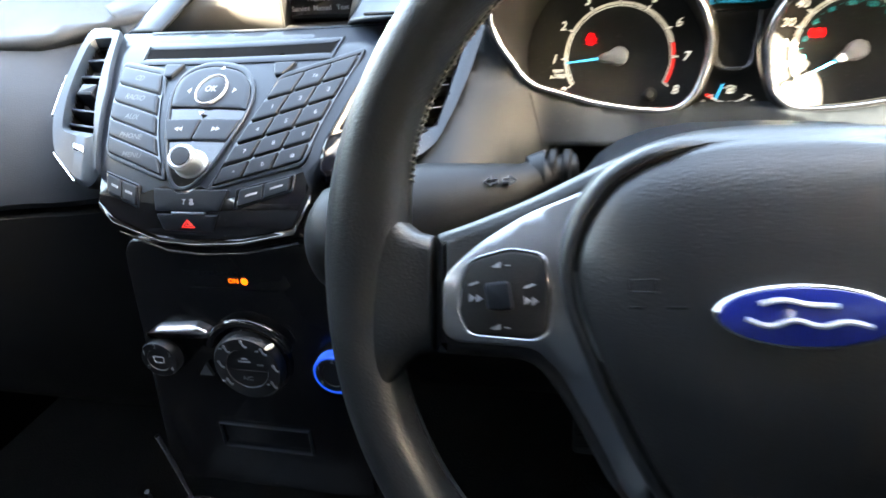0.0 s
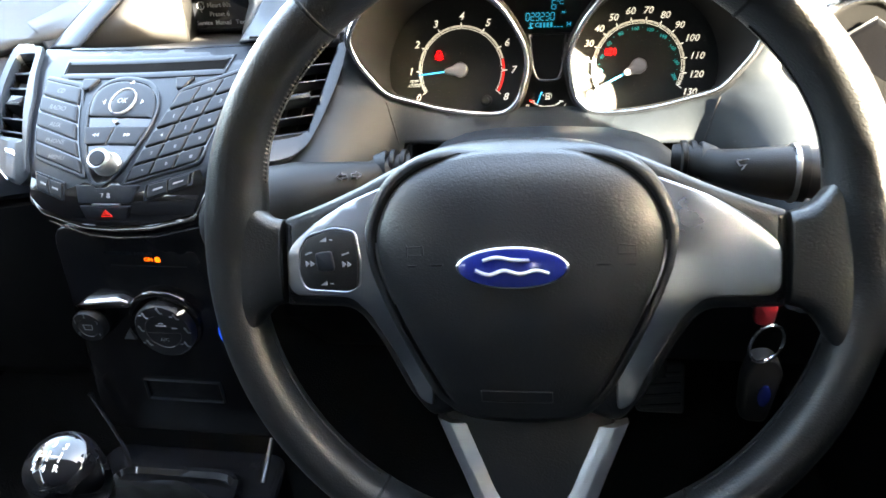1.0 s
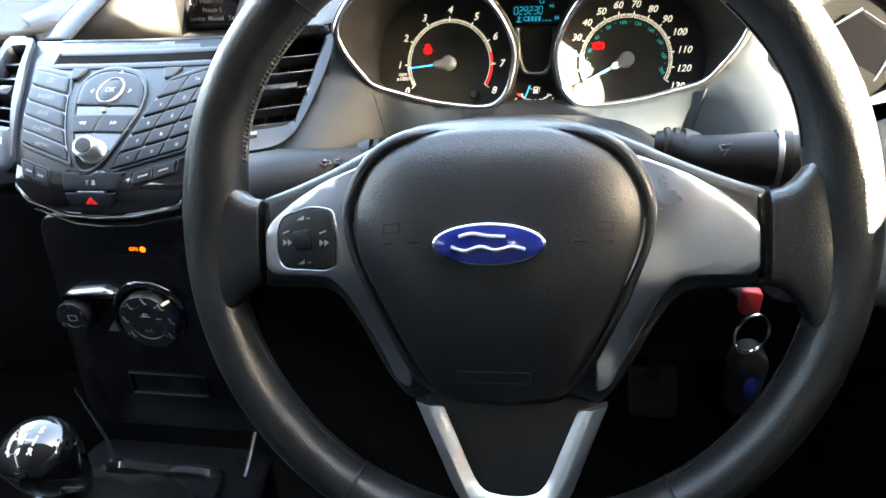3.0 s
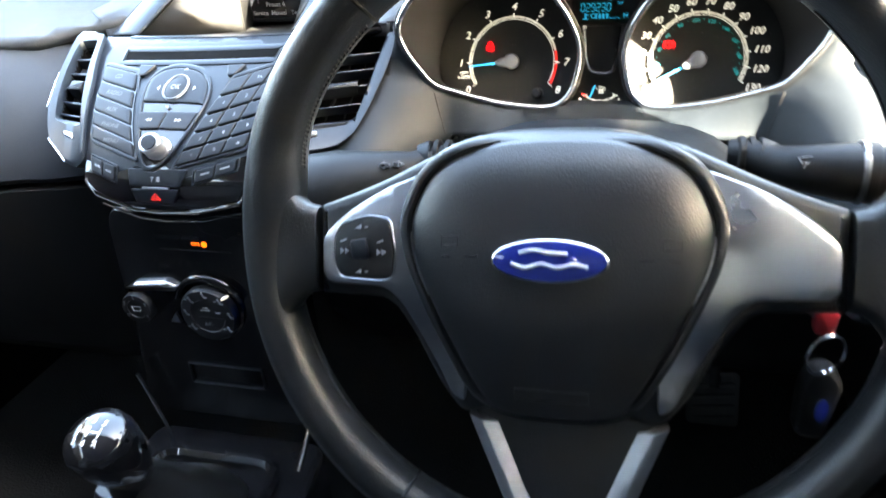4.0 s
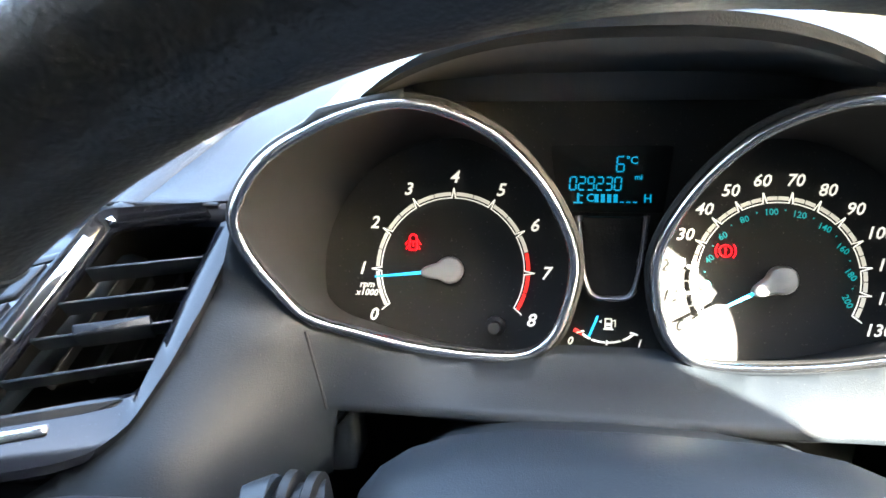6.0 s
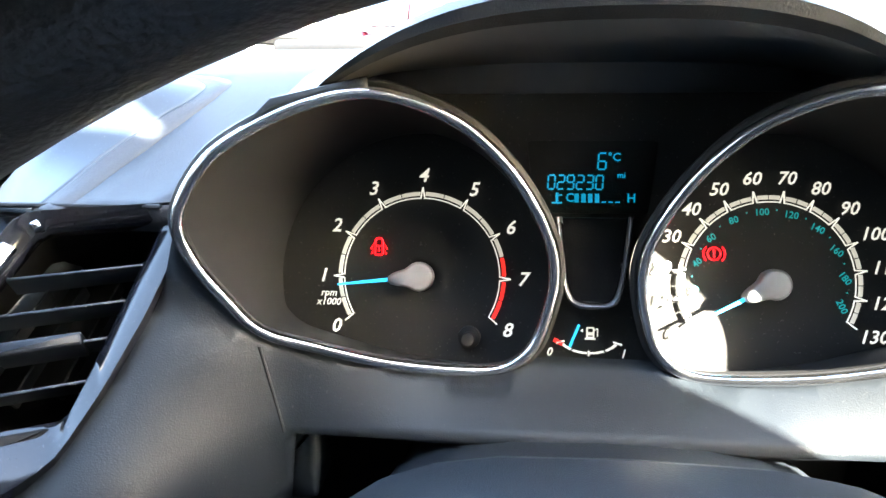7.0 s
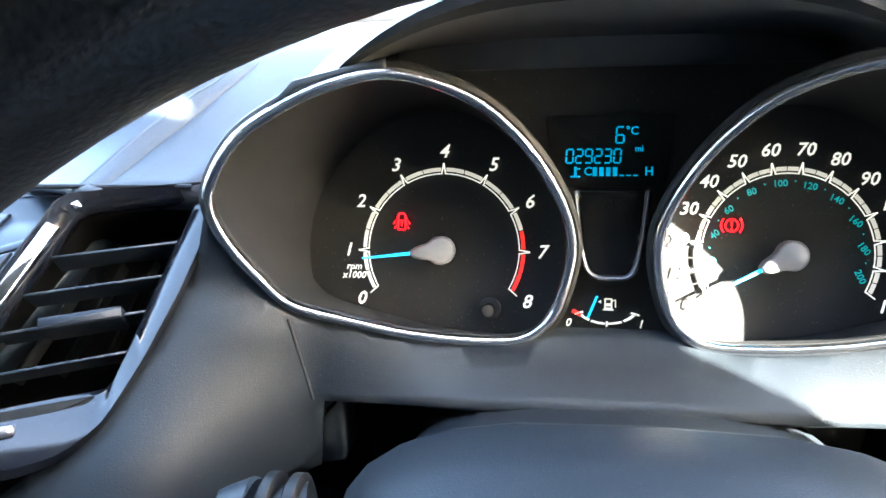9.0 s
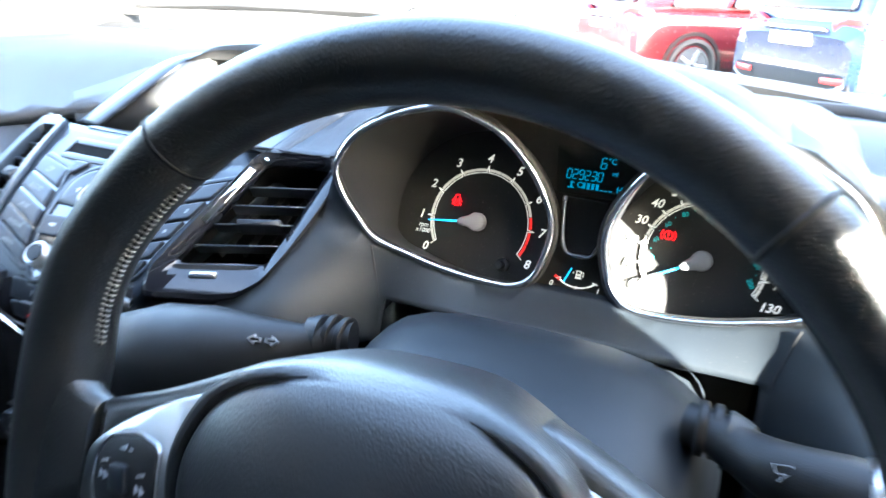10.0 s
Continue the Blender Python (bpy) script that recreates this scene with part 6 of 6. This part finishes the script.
def car(name, x, y, turn, paint, glass, label):
    """A parked car: local x from its tail to its nose."""
    m = Matrix.Translation((x, y, slope(y))) @ Matrix.Rotation(radians(turn), 4, 'Z')
    at = lambda a, b, c: m @ Vector((a, b, c))
    c = thing(name, at(2.2, 0, 0), label, "car", "parked cars")

    def section(px, half, z0, z1, p=0.35, n=24):
        return [at(px, half * math.copysign(abs(math.cos(q)) ** p, math.cos(q)), (z0 + z1) / 2 + (z1 - z0) / 2 * math.copysign(abs(math.sin(q)) ** p, math.sin(q))) for q in [2 * math.pi * (k + 0.5) / n for k in range(n)]]
    v, f = loft([section(*s) for s in ((0.02, 0.70, 0.42, 0.80), (0.0, 0.80, 0.36, 0.86), (0.06, 0.88, 0.30, 0.98), (0.25, 0.91, 0.26, 1.02), (0.9, 0.92, 0.24, 1.02), (2.6, 0.92, 0.22, 1.00), (3.3, 0.91, 0.24, 0.98), (3.9, 0.88, 0.26, 0.90), (4.3, 0.78, 0.32, 0.74), (4.4, 0.60, 0.40, 0.66))], True, True, True)
    body = put("body", mesh("body", v, f, paint), c)
    v, f = loft([section(*s) for s in ((0.12, 0.80, 0.95, 1.10), (0.22, 0.79, 0.95, 1.45), (0.5, 0.76, 0.95, 1.60), (1.4, 0.74, 0.95, 1.66), (2.3, 0.72, 0.95, 1.60), (3.0, 0.76, 0.95, 1.20), (3.35, 0.80, 0.93, 0.98))], True, True, True)
    put("cabin", mesh("cabin", v, f, paint), c)
    for s in (-1, 1):
        for px0, px1 in ((0.55, 1.35), (1.45, 2.35)):
            v, f = plate(rounded([(px0, 1.06), (px1, 1.06), (px1 - 0.06, 1.50), (px0 + 0.12, 1.50)], 0.06), lambda u, w, h, s=s: at(u, s * (0.755 + 0.05 * (1.5 - w) + h), w), -0.02, 0.02, 0.01)
            put("side_window", mesh("side_window", v, f, glass), c)
        for px in (0.85, 3.5):
            wf = lambda u, w, h, s=s, px=px: at(px + u, s * (0.845 + h), 0.345 + w)
            v, f = lathe([(0.20, 0.0), (0.30, 0.11), (0.345, 0.10), (0.345, -0.08), (0.25, -0.10)], wf, 36)
            wheel_c = put("wheel", mesh("wheel", v, f, M_TYRE), c)
            put("arch", mesh("arch", *lathe([(0.43, 0.04), (0.43, 0.085), (0.385, 0.085), (0.36, 0.01)], wf, 36), M_BLACK), c)
            v, f = lathe([(0.245, 0.085), (0.240, 0.10), (0.215, 0.10), (0.20, 0.02), (0.0, 0.02)], wf, 30)
            put("rim", mesh("rim", v, f, M_GREYCAR), wheel_c)
            for k in range(5):
                a = 2 * math.pi * k / 5
                d, e = Vector((math.cos(a), math.sin(a))), Vector((-math.sin(a), math.cos(a)))
                v, f = plate([d * 0.03 - e * 0.04, d * 0.225 - e * 0.020, d * 0.225 + e * 0.020, d * 0.03 + e * 0.04], wf, 0.02, 0.095, 0.01)
                put("spoke", mesh("spoke", v, f, M_SILVER), wheel_c)
        v, f = plate(rounded([(0.93 * s, 0.98), (0.50 * s, 0.99), (0.44 * s, 1.10), (0.62 * s, 1.17), (0.86 * s, 1.15)], 0.03), lambda u, w, h: at(0.10 - h + 0.16 * smooth(0.6, 0.95, abs(u)), u, w - 0.12), 0, 0.07, 0.02)
        put("tail_lamp", mesh("tail_lamp", v, f, M_LAMP), c)
        v, f = plate(rounded([(0.50 * s, 0.44), (0.76 * s, 0.44), (0.76 * s, 0.51), (0.50 * s, 0.50)], 0.02), lambda u, w, h: at(0.03 - h + 0.05 * smooth(0.6, 0.9, abs(u)), u, w), 0, 0.05, 0.01)
        put("reflector", mesh("reflector", v, f, M_LAMP), c)
    rear = lambda u, w, h: at(0.02 - h + 0.06 * smooth(0.5, 0.9, abs(u)), u, w)
    put("bumper", mesh("bumper", *plate(rounded([(-0.80, 0.28), (0.80, 0.28), (0.84, 0.54), (-0.84, 0.54)], 0.06), rear, 0.0, 0.06, 0.02), M_BLACK), c, "dark plastic lower bumper")
    put("plate", mesh("plate", *plate(rounded([(-0.27, 0.76), (0.27, 0.76), (0.27, 0.88), (-0.27, 0.88)], 0.01), rear, 0.0, 0.05, 0.005), M_WHITECAR), c, "plain pale plate")
    put("tailgate_strip", mesh("tailgate_strip", *plate(rounded([(-0.45, 0.91), (0.45, 0.91), (0.43, 0.94), (-0.43, 0.94)], 0.01), rear, 0.0, 0.05, 0.008), M_CHROME), c)
    put("rear_window", mesh("rear_window", *plate(rounded([(-0.62, 1.10), (0.62, 1.10), (0.55, 1.48), (-0.55, 1.48)], 0.06), lambda u, w, h: at(0.10 + 0.38 * (w - 1.05) - h, u, w), 0.0, 0.06, 0.02), M_DARKGLASS), c)
    return c


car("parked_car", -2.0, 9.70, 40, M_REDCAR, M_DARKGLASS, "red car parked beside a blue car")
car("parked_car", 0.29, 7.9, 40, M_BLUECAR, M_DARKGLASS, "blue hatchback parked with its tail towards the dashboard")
car("parked_car", -7.2, 10.5, 200, M_WHITECAR, M_DARKGLASS, "white car parked across the car park")
car("parked_car", -10.5, 13.5, 150, M_GREYCAR, M_DARKGLASS, "grey car parked in the far row")
car("parked_car", -4.2, 16.0, 170, M_WHITECAR, M_DARKGLASS, "white car in the far row")

# ---- windscreen, its lower edge and the wiper ----
base = spl([(-1.10, 0.80, 0.985), (-0.80, 0.88, 0.990), (-0.33, 0.93, 0.992), (0.05, 0.885, 0.974), (0.28, 0.80, 0.960), (0.43, 0.68, 0.954)], 6, False)
v, f = loft([[p + Vector((0, 0, -0.02)) for p in base], base, [p + Vector((0, 0.04, 0.008)) for p in base], [p + Vector((0, 0.16, -0.01)) for p in base], [p + Vector((0, 0.30, -0.10)) for p in base]], False)
scuttle = put("trim_scuttle", mesh("trim_scuttle", v, f, M_BLACK))
tagged(scuttle, "black plastic scuttle under the windscreen", "trim", kind="structure")
wiper = thing("windscreen_wiper", (-0.6, 0.98, 1.0), "black windscreen wiper lying on the scuttle", "wiper")
put("arm", mesh("arm", *tube([(-0.30, 1.03, 1.010), (-0.55, 1.00, 1.030), (-0.85, 0.97, 1.030), (-1.05, 0.93, 1.020)], [0.014, 0.012, 0.009, 0.006], 8), M_BLACK), wiper)
put("blade", mesh("blade", *tube([(-0.42, 0.985, 1.012), (-0.70, 0.965, 1.018), (-1.05, 0.90, 1.012)], 0.007, 6), M_TYRE), wiper)
bonnet = sheet([(-1.0, 1.10), (0.40, 1.02), (0.36, 1.9), (-0.95, 1.9)], [], 0.08, lambda x, y: Vector((x, y, 0.955 - 0.18 * (y - 1.05) ** 2 - 0.05 * (x + 0.33) ** 2)))
bn = thick(put("bonnet", mesh("bonnet", *bonnet, M_GREYCAR)), 0.01)
tagged(bn, "grey bonnet of the car ahead of the windscreen", "bonnet")
